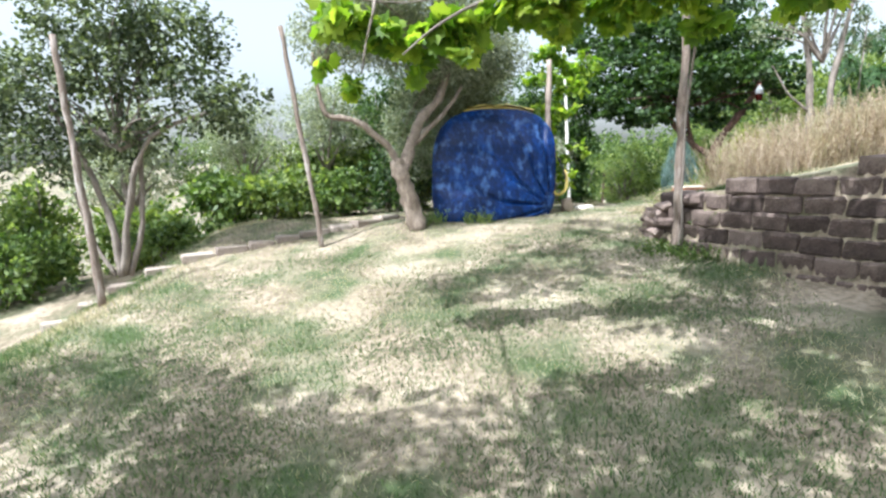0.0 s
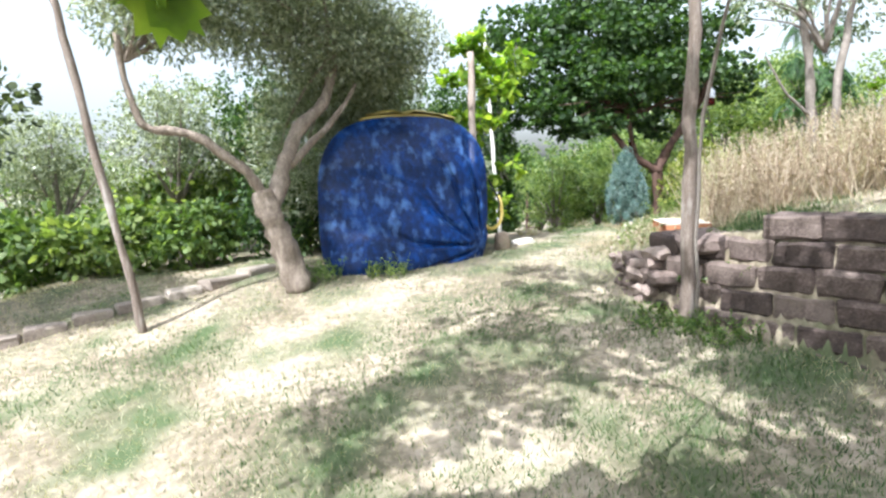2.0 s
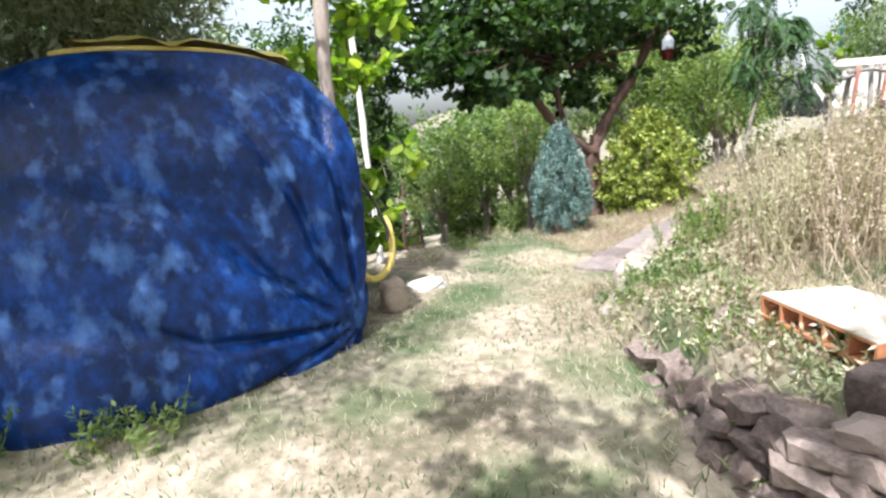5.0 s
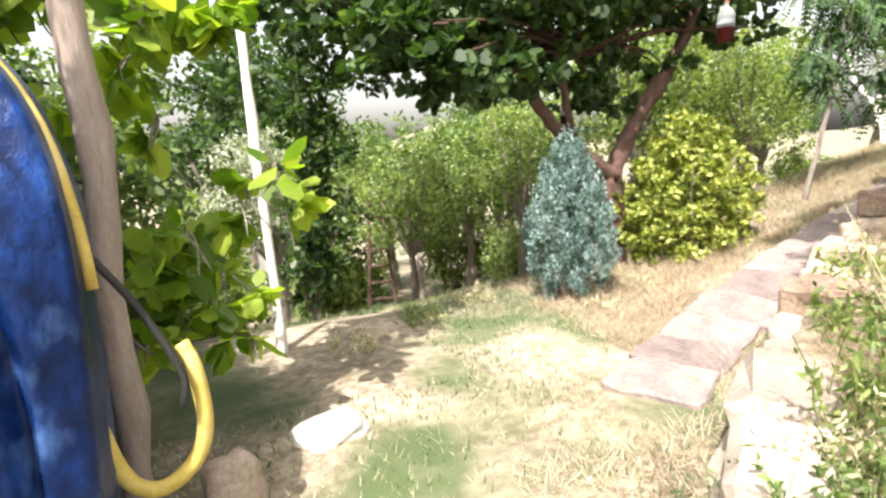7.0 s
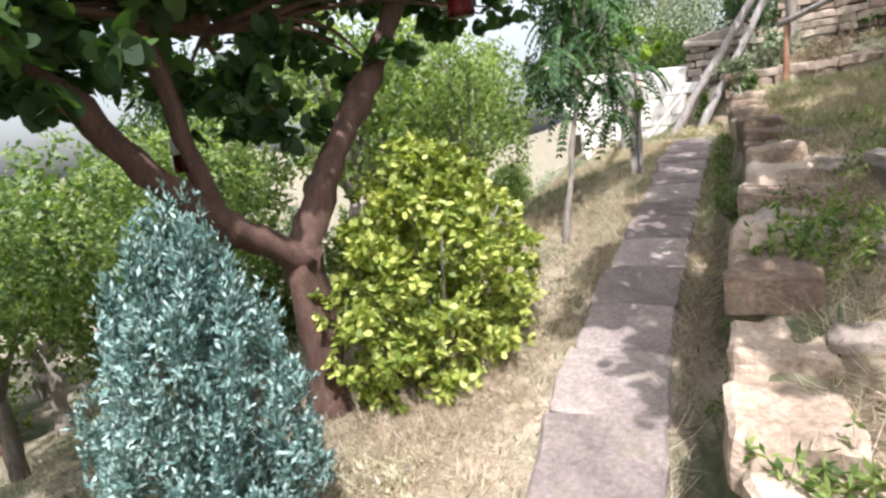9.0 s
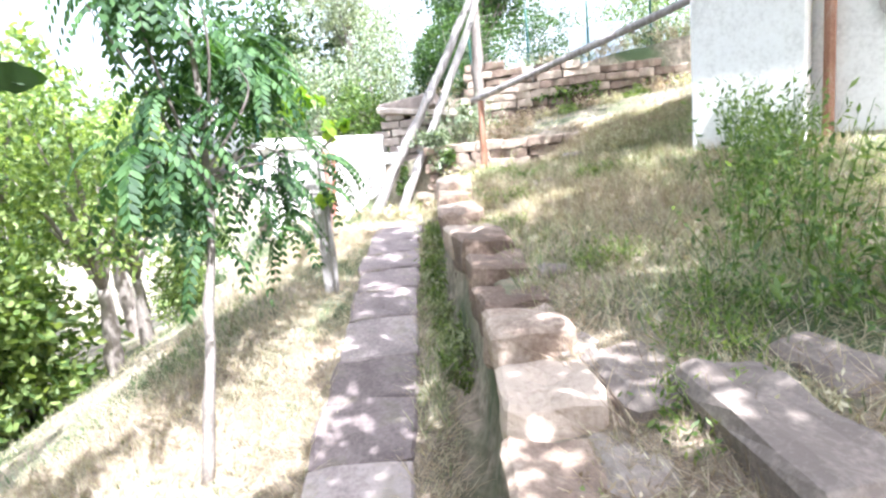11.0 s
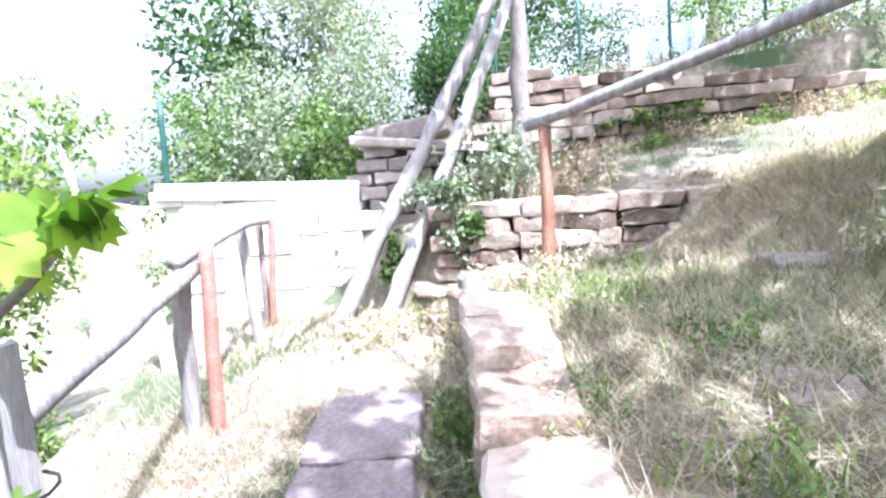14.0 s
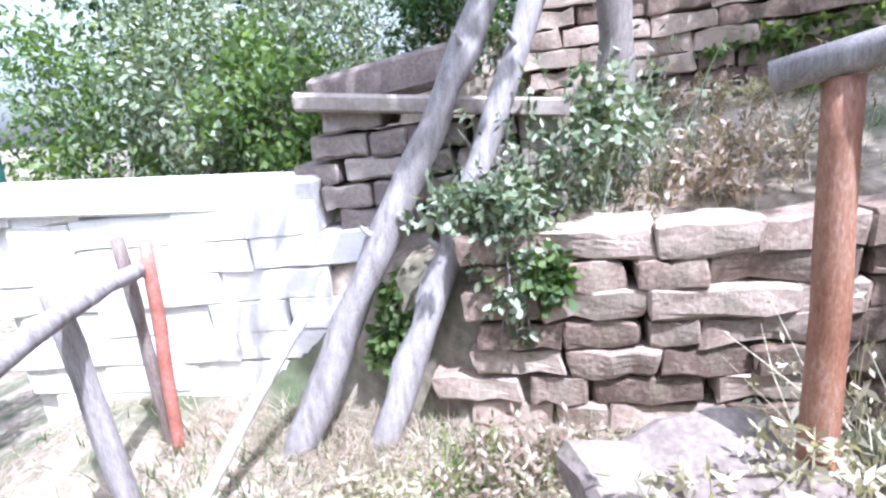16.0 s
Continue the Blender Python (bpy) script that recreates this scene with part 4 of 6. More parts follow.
# The last six clumps are unseen, added overhead to shade the lawn.
vine("grape_vine", "sunlit grape vine with broad yellow-green leaves hanging from the trellis", (2.95, 7.0, -0.02),
     [[(2.95, 7.1, 0.0), (2.9, 6.9, 1.6), (2.6, 6.0, 2.7), (1.0, 4.6, 2.35), (-0.2, 4.2, 2.2), (-1.4, 3.4, 2.3)], [(1.0, 4.6, 2.35), (0.4, 4.2, 2.1), (0.0, 4.1, 1.8)], [(1.0, 4.6, 2.35), (1.8, 4.2, 2.2), (2.7, 3.6, 2.3)], [(-0.2, 4.2, 2.2), (-0.3, 4.1, 1.7)]],
     [(-0.28, 4.35, 2.05, 0.30, 0.25, 0.16), (0.3, 4.4, 2.0, 0.35, 0.25, 0.15), (0.9, 4.3, 2.17, 0.4, 0.3, 0.12), (1.4, 4.3, 2.22, 0.4, 0.3, 0.1), (1.9, 4.2, 2.15, 0.35, 0.3, 0.09), (-0.42, 4.3, 2.12, 0.22, 0.3, 0.13), (-0.62, 4.32, 1.84, 0.10, 0.14, 0.05), (-0.42, 4.35, 1.72, 0.10, 0.14, 0.09), (-0.08, 4.4, 1.98, 0.20, 0.2, 0.15), (0.07, 4.4, 1.76, 0.11, 0.14, 0.10), (0.28, 4.4, 2.06, 0.24, 0.25, 0.16), (0.55, 4.4, 2.05, 0.20, 0.2, 0.13), (0.72, 4.3, 2.15, 0.36, 0.3, 0.09), (1.08, 4.3, 2.03, 0.24, 0.25, 0.12), (1.55, 4.3, 2.12, 0.3, 0.3, 0.08), (1.98, 4.15, 1.95, 0.22, 0.25, 0.07), (2.40, 4.0, 2.0, 0.22, 0.2, 0.07), (-2.50, 1.50, 2.5, 1.2, 0.9, 0.16), (-3.40, 0.70, 2.6, 1.0, 0.8, 0.18), (0.00, 2.30, 2.6, 0.6, 0.55, 0.14), (1.20, 2.70, 2.65, 0.7, 0.5, 0.13), (0.20, 1.10, 2.6, 0.9, 0.6, 0.15), (-0.80, 0.50, 2.6, 0.9, 0.6, 0.15)], 5400, 51)


# ---- fruit trees at the lawn's outer side ----
q_clumps = [(-6.0, 8.4, 2.5, 0.8, 0.7, 0.7), (-4.76, 8.5, 2.75, 0.8, 0.7, 0.6), (-3.7, 8.4, 2.2, 0.6, 0.5, 0.5), (-3.0, 8.5, 2.1, 0.45, 0.45, 0.45), (-5.7, 8.4, 1.6, 0.7, 0.6, 0.5), (-4.0, 8.8, 3.1, 0.8, 0.7, 0.6), (-5.0, 8.4, 3.5, 1.0, 0.8, 0.5), (-4.6, 8.6, 1.7, 0.5, 0.4, 0.35), (-7.2, 8.6, 2.2, 0.8, 0.7, 1.0)]
tree("quince_tree", "many-stemmed fruit tree with dull green leaves at the lawn's edge", "tree", (-4.97, 8.4, -0.25),
     [([(-5.0, 8.4, -0.4), (-5.05, 8.4, 0.3), (-5.3, 8.4, 1.2), (-5.8, 8.4, 2.2)], 0.07, 0.03),
      ([(-4.95, 8.4, -0.4), (-4.8, 8.4, 0.5), (-4.6, 8.4, 1.2), (-4.2, 8.4, 1.75), (-3.4, 8.4, 2.0)], 0.06, 0.025),
      ([(-4.9, 8.45, -0.4), (-4.65, 8.5, 0.4), (-4.55, 8.5, 1.6), (-4.5, 8.6, 2.8)], 0.05, 0.02),
      ([(-5.1, 8.4, -0.4), (-5.4, 8.4, 0.2), (-5.6, 8.4, 0.9)], 0.035, 0.02)] + twigs_to(q_clumps, (-4.8, 8.4, 1.5), 22, 9),
     M_greybark, [dict(clumps=q_clumps, count=17000, length=0.085, width=0.05, mat=M_quince, shape="oval", seed=61)])

for k, (x, y, h, w, mat, n, ln) in enumerate([(-4.6, 11.3, 1.15, 0.9, M_leaf, 2600, 0.14), (-3.4, 11.2, 0.9, 0.8, M_lightleaf, 2200, 0.13), (-2.3, 11.3, 0.85, 0.7, M_leaf, 2200, 0.12), (-6.2, 10.8, 1.2, 1.0, M_lightleaf, 2600, 0.13), (-5.2, 10.0, 0.65, 0.7, M_leaf, 1800, 0.11), (-1.1, 11.8, 1.3, 0.8, M_darkleaf, 3000, 0.09), (-7.6, 9.4, 1.2, 1.0, M_leaf, 2400, 0.12), (-3.0, 13.0, 1.6, 1.2, M_lightleaf, 3000, 0.14), (0.3, 12.4, 2.0, 0.9, M_darkleaf, 4200, 0.08), (1.4, 12.9, 1.9, 0.7, M_leaf, 3000, 0.09)]):
    g = gz(x, y)
    bush("leafy_bush", ["broad-leaved green bush below the lawn's edge", "light green leafy bush below the lawn's edge", "dark dense bush behind the olive tree"][0 if mat is M_leaf else 1 if mat is M_lightleaf else 2], "bush",
         [(x, y, g + h * 0.5, w, w * 0.8, h * 0.55), (x + 0.4 * w, y + 0.2, g + h * 0.75, w * 0.5, w * 0.5, h * 0.35), (x - 0.4 * w, y + 0.1, g + h * 0.7, w * 0.5, w * 0.5, h * 0.35)], n, ln, ln * 0.5, mat, "oval", 70 + k, group="bushes round the lawn", droop=0.4)

# shrub with upright leaves, and the ladder among the fruit trees
bush("laurel_bush", "tall narrow glossy dark green laurel", "bush",
     [(3.12 + 0.1 * math.sin(k * 1.9) + 0.02 * k, 15.1 + 0.12 * math.cos(k * 2.3), -0.1 + 0.24 * k, 0.34 + 0.1 * math.sin(k * 2.1), 0.34, 0.2) for k in range(15)] + [(4.05, 15.3, 2.5, 0.35, 0.3, 0.4), (2.5, 15.2, 2.3, 0.3, 0.3, 0.5)], 4300, 0.13, 0.05, M_darkleaf, "oval", 91, droop=-0.3)


def ladder():
    ob = thing("orchard_ladder", "old grey wooden ladder leaning among the fruit trees", "ladder", (4.9, 18.6, gz(4.9, 18.6)))
    g = gz(4.9, 18.6) - 0.1
    a, b, ta, tb = Vector((4.62, 18.7, g)), Vector((5.15, 18.6, g)), Vector((4.86, 19.0, g + 2.5)), Vector((5.04, 18.98, g + 2.5))
    for p, q in ((a, ta), (b, tb)):
        bm = bmesh.new()
        tube(bm, [p, q], 0.034, 6)
        part("rail", bm, M_darkbark, ob)
    for k in range(1, 8):
        u = k / 8
        bm = bmesh.new()
        tube(bm, [a.lerp(ta, u), b.lerp(tb, u)], 0.022, 6)
        part("rung", bm, M_darkbark, ob)


ladder()


# ---- sapling with feather leaves ----
def pinnate_points(tips, seed, pairs=8, length=0.34):
    """Leaflets in two rows along drooping stalks."""
    r = np.random.default_rng(seed)
    polys = []
    for p in tips:
        a = r.uniform(0, 6.283)
        d = np.array([math.cos(a), math.sin(a), 0.0])
        flat = np.array([-d[1], d[0], 0.0])
        sag = r.uniform(0.5, 1.1)
        for k in range(pairs):
            u = (k + 1) / pairs
            c = p + d * length * (u - 0.25 * u * u) - np.array([0, 0, sag * length * u * u])
            run = d * (1 - 0.5 * u) - np.array([0, 0, 2 * sag * u])
            run /= np.linalg.norm(run)
            for s in (-1, 1):
                along = flat * s * 0.8 + run * 0.55 - np.array([0, 0, 0.35 + 0.3 * r.random()])
                along /= np.linalg.norm(along)
                across = run - along * (run @ along)
                across /= np.linalg.norm(across)
                ln, wd = 0.072 * (1.1 - 0.35 * u), 0.024
                polys.append([c, c + along * ln * 0.35 + across * wd / 2, c + along * ln * 0.75 + across * wd * 0.4, c + along * ln, c + along * ln * 0.75 - across * wd * 0.4, c + along * ln * 0.35 - across * wd / 2])
    return np.array(polys)


def sapling():
    ob = thing("ash_sapling", "slender sapling with feathery drooping green leaves beside the path", "tree", (8.33, 12.96, gz(8.33, 12.96)))
    bm = bmesh.new()
    limb(bm, [(8.33, 12.96, gz(8.33, 12.96) - 0.05), (8.52, 12.96, 1.3), (8.70, 12.97, 1.8), (8.83, 13.0, 2.6), (9.0, 13.1, 4.0)], 0.032, 0.012, 7, 0.2, 0.02)
    clumps = [(9.35, 12.95, 2.85, 0.4, 0.3, 0.22), (9.05, 12.95, 2.75, 0.35, 0.3, 0.25), (8.6, 12.95, 2.5, 0.35, 0.3, 0.3), (8.4, 12.95, 2.15, 0.3, 0.25, 0.2), (8.85, 13.0, 2.0, 0.25, 0.25, 0.3), (8.8, 13.0, 3.1, 0.5, 0.4, 0.35), (9.95, 13.05, 2.35, 0.32, 0.28, 0.35), (9.7, 13.2, 2.7, 0.4, 0.3, 0.3), (10.05, 13.25, 1.95, 0.22, 0.2, 0.25), (9.5, 13.1, 2.0, 0.3, 0.3, 0.3), (9.1, 13.3, 2.9, 0.6, 0.5, 0.45), (9.75, 13.05, 2.1, 0.25, 0.25, 0.25), (9.2, 13.4, 3.8, 0.6, 0.6, 0.5), (8.9, 13.4, 2.2, 0.35, 0.35, 0.3)]
    part("trunk", bm, M_greybark, ob, smooth=True)
    for k, (pts, r0, r1) in enumerate(twigs_to(clumps, (8.75, 13.0, 2.1), 18, 17)):
        bm = bmesh.new()
        limb(bm, pts, 0.010, 0.004, 5, 0, 0.01)
        part("branch", bm, M_greybark, ob, smooth=True)
    pts, outs = clump_points(clumps, 420, 23, 0.1, 0.5)
    soup("crown", pinnate_points(pts, 24, 11, 0.36), M_ash, ob, size=6)


sapling()


# ---- post and rails at the path's end ----
def timber_post():
    ob = thing("timber_post", "thick weathered grey wooden post wound with a vine", "post", (10.44, 13.12, gz(10.44, 13.12)))
    bm = bmesh.new()
    box_bm(bm, (10.46, 13.13, 1.62), (0.11, 0.10, 1.15), Matrix.Rotation(radians(12), 3, "Z"), 0.012, 0.004, 1)
    part("timber", bm, M_wood, ob)
    bm = bmesh.new()
    limb(bm, [(10.40, 13.05, 1.0), (10.38, 13.04, 1.6), (10.40, 13.06, 2.3)], 0.022, 0.018, 7, 0.2, 0.01)
    part("stake", bm, M_wood, ob, smooth=True)
    for z in (1.55, 1.9):
        bm = bmesh.new()
        tube(bm, [(10.44 + 0.09 * math.cos(a), 13.1 + 0.09 * math.sin(a), z) for a in np.linspace(0, 2 * math.pi, 14)], 0.004, 5)
        part("wire", bm, M_black, ob)


timber_post()
vine("young_vine", "young vine with bright yellow-green leaves on top of the grey post", (10.4, 13.1, 1.1),
     [[(10.4, 13.05, 1.2), (10.42, 13.1, 2.0), (10.4, 13.2, 2.35), (10.4, 13.35, 2.55)], [(10.42, 13.1, 2.2), (10.45, 12.9, 2.35)]],
     [(10.42, 13.3, 2.55, 0.14, 0.2, 0.13), (10.45, 12.92, 2.42, 0.14, 0.2, 0.10), (10.35, 13.05, 1.85, 0.08, 0.14, 0.08), (10.4, 13.12, 2.62, 0.12, 0.14, 0.1)], 75, 55, 0.10)


def straight(name, label, pts, r, mat, category, group="", part_name="pole", lumpy=0.2, r1=None):
    ob = thing(name, label, category, pts[0], group)
    bm = bmesh.new()
    limb(bm, pts, r, r1 or r, 10, lumpy, 0.008, 4)
    part(part_name, bm, mat, ob, smooth=True)
    return ob


straight("red_pipe_post", "red painted steel pipe holding up the wooden rail", [(12.0, 13.76, 1.0), (11.99, 13.70, 1.7), (11.98, 13.65, 2.27)], 0.035, M_red, "post", "posts of the railing", "pipe", 0)
straight("rail_post", "round grey wooden post of the railing", [(12.06, 13.92, 1.0), (12.0, 13.86, 1.7), (11.97, 13.80, 2.10)], 0.045, M_wood, "post", "posts of the railing")
straight("rail_post", "round pale wooden post of the railing", [(13.42, 14.28, 1.1), (13.41, 14.30, 1.8), (13.4, 14.32, 2.36)], 0.045, M_wood, "post", "posts of the railing")
straight("red_pipe_post", "rusty red steel pipe at the railing's end", [(13.9, 14.43, 1.2), (13.9, 14.37, 1.8), (13.9, 14.31, 2.34)], 0.03, M_red, "post", "posts of the railing", "pipe", 0)
straight("railing_stake", "brown wooden stake beside the red pipe", [(13.95, 14.5, 1.2), (13.93, 14.47, 1.8), (13.9, 14.44, 2.36)], 0.03, M_brownwood, "post", "posts of the railing")
straight("upper_rail", "round weathered wooden rail sloping up to the wall", [(11.85, 13.74, 2.16), (12.6, 13.98, 2.20), (13.3, 14.2, 2.24), (13.95, 14.38, 2.22)], 0.038, M_wood, "railing", "rails of the path's railing", "rail")
straight("upper_rail", "round weathered wooden rail with a sawn end", [(10.5, 13.28, 1.92), (11.2, 13.5, 2.0), (12.05, 13.78, 2.10)], 0.042, M_wood, "railing", "rails of the path's railing", "rail")
straight("slanting_rail", "pale wooden pole slanting from the ground to the leaning props", [(13.12, 14.0, 1.30), (13.5, 13.85, 1.62), (13.88, 13.62, 2.0)], 0.026, M_wood, "railing", "", "rail")
straight("leaning_prop", "long silvery peeled pole leaning on the tree", [(13.83, 13.89, 1.18), (14.0, 13.50, 1.88), (14.15, 13.14, 2.53), (14.3, 12.79, 3.14), (14.55, 12.3, 4.1), (14.65, 12.1, 4.6)], 0.078, M_wood, "prop", "poles leaning on the tree", lumpy=0.45, r1=0.05)
straight("leaning_prop", "long silvery peeled pole leaning on the tree", [(13.86, 13.46, 1.18), (14.0, 13.18, 1.82), (14.15, 12.88, 2.46), (14.3, 12.59, 3.11), (14.5, 12.25, 3.9), (14.6, 12.1, 4.3)], 0.072, M_wood, "prop", "poles leaning on the tree", lumpy=0.3, r1=0.045)
# Crown added above the view so that its shade falls on the pier.
trunk_clumps = [(13.35, 12.0, 5.3, 0.5, 0.5, 0.3), (13.1, 12.35, 5.2, 0.4, 0.4, 0.25), (13.6, 11.9, 5.6, 0.5, 0.5, 0.3), (13.9, 12.1, 5.9, 0.7, 0.6, 0.4), (14.8, 12.2, 6.1, 0.9, 0.8, 0.5)]
tree("grey_tree", "straight grey-barked tree growing from the terrace", "tree", (14.55, 12.25, 2.0),
     [([(14.55, 12.25, 1.9), (14.62, 12.22, 2.8), (14.70, 12.2, 3.7), (14.8, 12.2, 5.4)], 0.10, 0.06)] + twigs_to(trunk_clumps, (14.78, 12.2, 5.0), 10, 6),
     M_greybark, [dict(clumps=trunk_clumps, count=2600, length=0.10, width=0.06, mat=M_leaf, shape="oval", seed=712)])
straight("rust_post", "rust-brown round post carrying the long handrail", [(13.05, 12.06, 1.70), (13.06, 12.04, 2.2), (13.07, 12.03, 2.70)], 0.044, M_rust, "post", "", "pipe", 0.05, 0.038)
straight("handrail", "long round weathered pole as a handrail up to the white building", [(13.12, 12.14, 2.71), (12.5, 11.17, 2.94), (11.9, 10.23, 3.17), (11.55, 9.7, 3.30)], 0.036, M_wood, "railing", "", "rail", 0.15)
straight("dead_limb", "bare bleached branch standing beside the railing", [(13.3, 15.0, 0.6), (13.45, 15.2, 1.6), (13.55, 15.75, 2.3), (13.6, 15.95, 2.9)], 0.06, M_pale, "branch", "", "branch", 0.3, 0.02)
straight("fence_post", "dark green steel fence post behind the pale wall", [(14.9, 16.06, 1.6), (14.9, 16.0, 2.6), (14.9, 15.95, 3.5)], 0.03, M_green, "post", "posts of the fence", "pipe", 0)


# ---- the hanging bottles ----
def glass_like(name, color, rough=0.1):
    m = bpy.data.materials.new(name)
    m.use_nodes = True
    s = m.node_tree.nodes["Principled BSDF"]
    s.inputs["Base Color"].default_value = (*color, 1)
    s.inputs["Roughness"].default_value = rough
    s.inputs["Transmission Weight"].default_value = 0.75
    s.inputs["IOR"].default_value = 1.2
    return m


M_liquid = glass_like("red_liquid", (0.07, 0.008, 0.006))
M_clear = glass_like("cloudy_plastic", (0.75, 0.78, 0.85), 0.35)


def lathe(profile, at, sides=20):
    bm = bmesh.new()
    rings = [[bm.verts.new((at[0] + r * math.cos(2 * math.pi * k / sides), at[1] + r * math.sin(2 * math.pi * k / sides), at[2] + z)) for k in range(sides)] for r, z in profile]
    for a, b in zip(rings, rings[1:]):
        for k in range(sides):
            bm.faces.new((a[k], a[(k + 1) % sides], b[(k + 1) % sides], b[k]))
    bm.faces.new(rings[0][::-1])
    bm.faces.new(rings[-1])
    return bm


def trap_bottle(at, s, up):
    ob = thing("trap_bottle", "clear plastic bottle of dark red liquid hanging from a branch", "bottle", at, "bottles hung in the tree")
    prof = [(0.078, 0), (0.086, 0.012)]
    for k in range(6):
        prof += [(0.086, 0.03 + k * 0.022), (0.080, 0.041 + k * 0.022)]
    part("liquid", lathe([(r * s * 0.97, z * s) for r, z in prof], at), M_liquid, ob, "red liquid", smooth=True)
    top_prof = [(0.084, 0.155), (0.086, 0.20), (0.080, 0.22), (0.086, 0.24), (0.084, 0.28), (0.05, 0.33), (0.02, 0.36), (0.02, 0.385)]
    part("bottle", lathe([(r * s, z * s) for r, z in top_prof], at), M_clear, ob, smooth=True)
    part("cap", lathe([(0.024 * s, 0.385 * s), (0.024 * s, 0.41 * s)], at), M_red, ob)
    bm = bmesh.new()
    tube(bm, [(at[0], at[1], at[2] + 0.40 * s), (at[0], at[1], at[2] + up)], 0.003, 5)
    part("wire", bm, M_black, ob)


trap_bottle((6.47, 12.44, 2.26), 0.84, 0.75)
trap_bottle((5.30, 13.15, 1.66), 0.5, 0.5)


# ---- weeds ----
def weeds(name, label, spots, stems, tall, spread_r, mat, leaf=0.03, group="", seed=0, leaf_n=14, lean=0.25):
    """A clump of thin stems with small leaves or seed heads along their upper half."""
    x, y = spots
    g = gz(x, y)
    ob = thing(name, label, "weeds", (x, y, g), group)
    r = np.random.default_rng(seed)
    n = stems
    a, q = r.uniform(0, 6.283, n), spread_r * np.sqrt(r.random(n))
    fx, fy = x + q * np.cos(a), y + q * np.sin(a)
    foot = np.stack([fx, fy, height(fx, fy) - 0.03], 1)
    way = unit_rows(np.stack([r.normal(size=n) * lean, r.normal(size=n) * lean, np.ones(n)], 1))
    h = tall * r.uniform(0.45, 1.1, (n, 1))
    tip = foot + way * h
    mid = (foot + tip) / 2 + r.normal(size=(n, 3)) * 0.02
    w = np.stack([np.cos(a), np.sin(a), np.zeros(n)], 1) * 0.0035
    s = [np.stack([foot - w, foot + w, mid + w * 0.8, mid - w * 0.8], 1), np.stack([mid - w * 0.8, mid + w * 0.8, tip + w * 0.3, tip - w * 0.3], 1)]
    soup("stem", np.concatenate(s), mat, ob, "", "stuff")
    u = r.uniform(0.35, 1.0, (n, leaf_n, 1))
    p = (foot[:, None] + (tip - foot)[:, None] * u).reshape(-1, 3)
    polys, size = leaves(p, leaf, leaf * 0.35, "narrow", -0.3, seed + 5)
    soup("leaves", polys, mat, ob, size=size)
    return ob


r_w = random.Random(77)
for k in range(26):
    s = along_of(2.95, 7.9) + 0.11 * k
    x, y, dx, dy = line_at(EDGE, s)
    off = 0.12 + 0.6 * r_w.random()
    weeds("dry_tuft", "dry tangled grass tuft on the terrace edge", (x + dy * off, y - dx * off), 60, 0.14 + 0.12 * r_w.random(), 0.22, (M_weed, M_straw, M_bankgrass, M_lightleaf)[k % 4], 0.04, "tufts on the terrace edge", 860 + k, 5, 0.9)
for k in range(26):
    wx, wy = r_w.uniform(6.6, 13.4), 0
    wy = 11.7 + 0.13 * (wx - 6.6) - r_w.uniform(0.15, 2.0) - 0.4 * ease(12, 13.5, wx)
    if wx > 10.2 and wy < 10.7 + 0.0 * wx:
        wy += 0.7
    weeds("dry_tuft", ["small green tuft among the hay on the bank", "dry tangled grass tuft on the bank"][k % 3 > 0], (float(wx), float(wy)), 50, 0.12 + 0.07 * r_w.random(), 0.15, M_lightleaf if k % 3 == 0 else M_weed if k % 3 == 1 else M_straw, 0.032, "tufts on the bank", 900 + k, 4, 0.8)
for k in range(16):
    weeds("wall_weeds", "dry pale weeds growing over the top of the terrace wall", (16.38 + 0.15 * r_w.random(), 8.2 + 0.33 * k), 40, 0.3 + 0.25 * r_w.random(), 0.2, (M_weed, M_paleleaf, M_straw)[k % 3], 0.05, "weeds along the upper wall", 940 + k, 12, 0.7)
for k in range(12):
    weeds("wall_weeds", "pale grass tufts at the foot of the terrace wall", (15.9 - 0.2 * r_w.random(), 8.4 + 0.36 * k), 40, 0.2 + 0.15 * r_w.random(), 0.2, (M_weed, M_lightleaf, M_straw)[k % 3], 0.05, "weeds along the upper wall", 970 + k, 10, 0.6)
for k in range(34):
    u = r_w.random()
    s = along_of(3.2, 7.6) + u * (along_of(5.3, 10.9) - along_of(3.2, 7.6))
    x, y, dx, dy = line_at(EDGE, s)
    off = r_w.uniform(0.75, 3.4)
    wx, wy = x + dy * off, y - dx * off
    weeds("dry_weeds", "tall dry straw-coloured weeds on the terrace above the wall", (wx, wy), 90, 0.62 + 0.28 * min(1, off / 1.5), 0.42, (M_weed, M_straw, M_weed)[k % 3], 0.026, "dry weeds on the terrace", 200 + k, 30, 0.32)
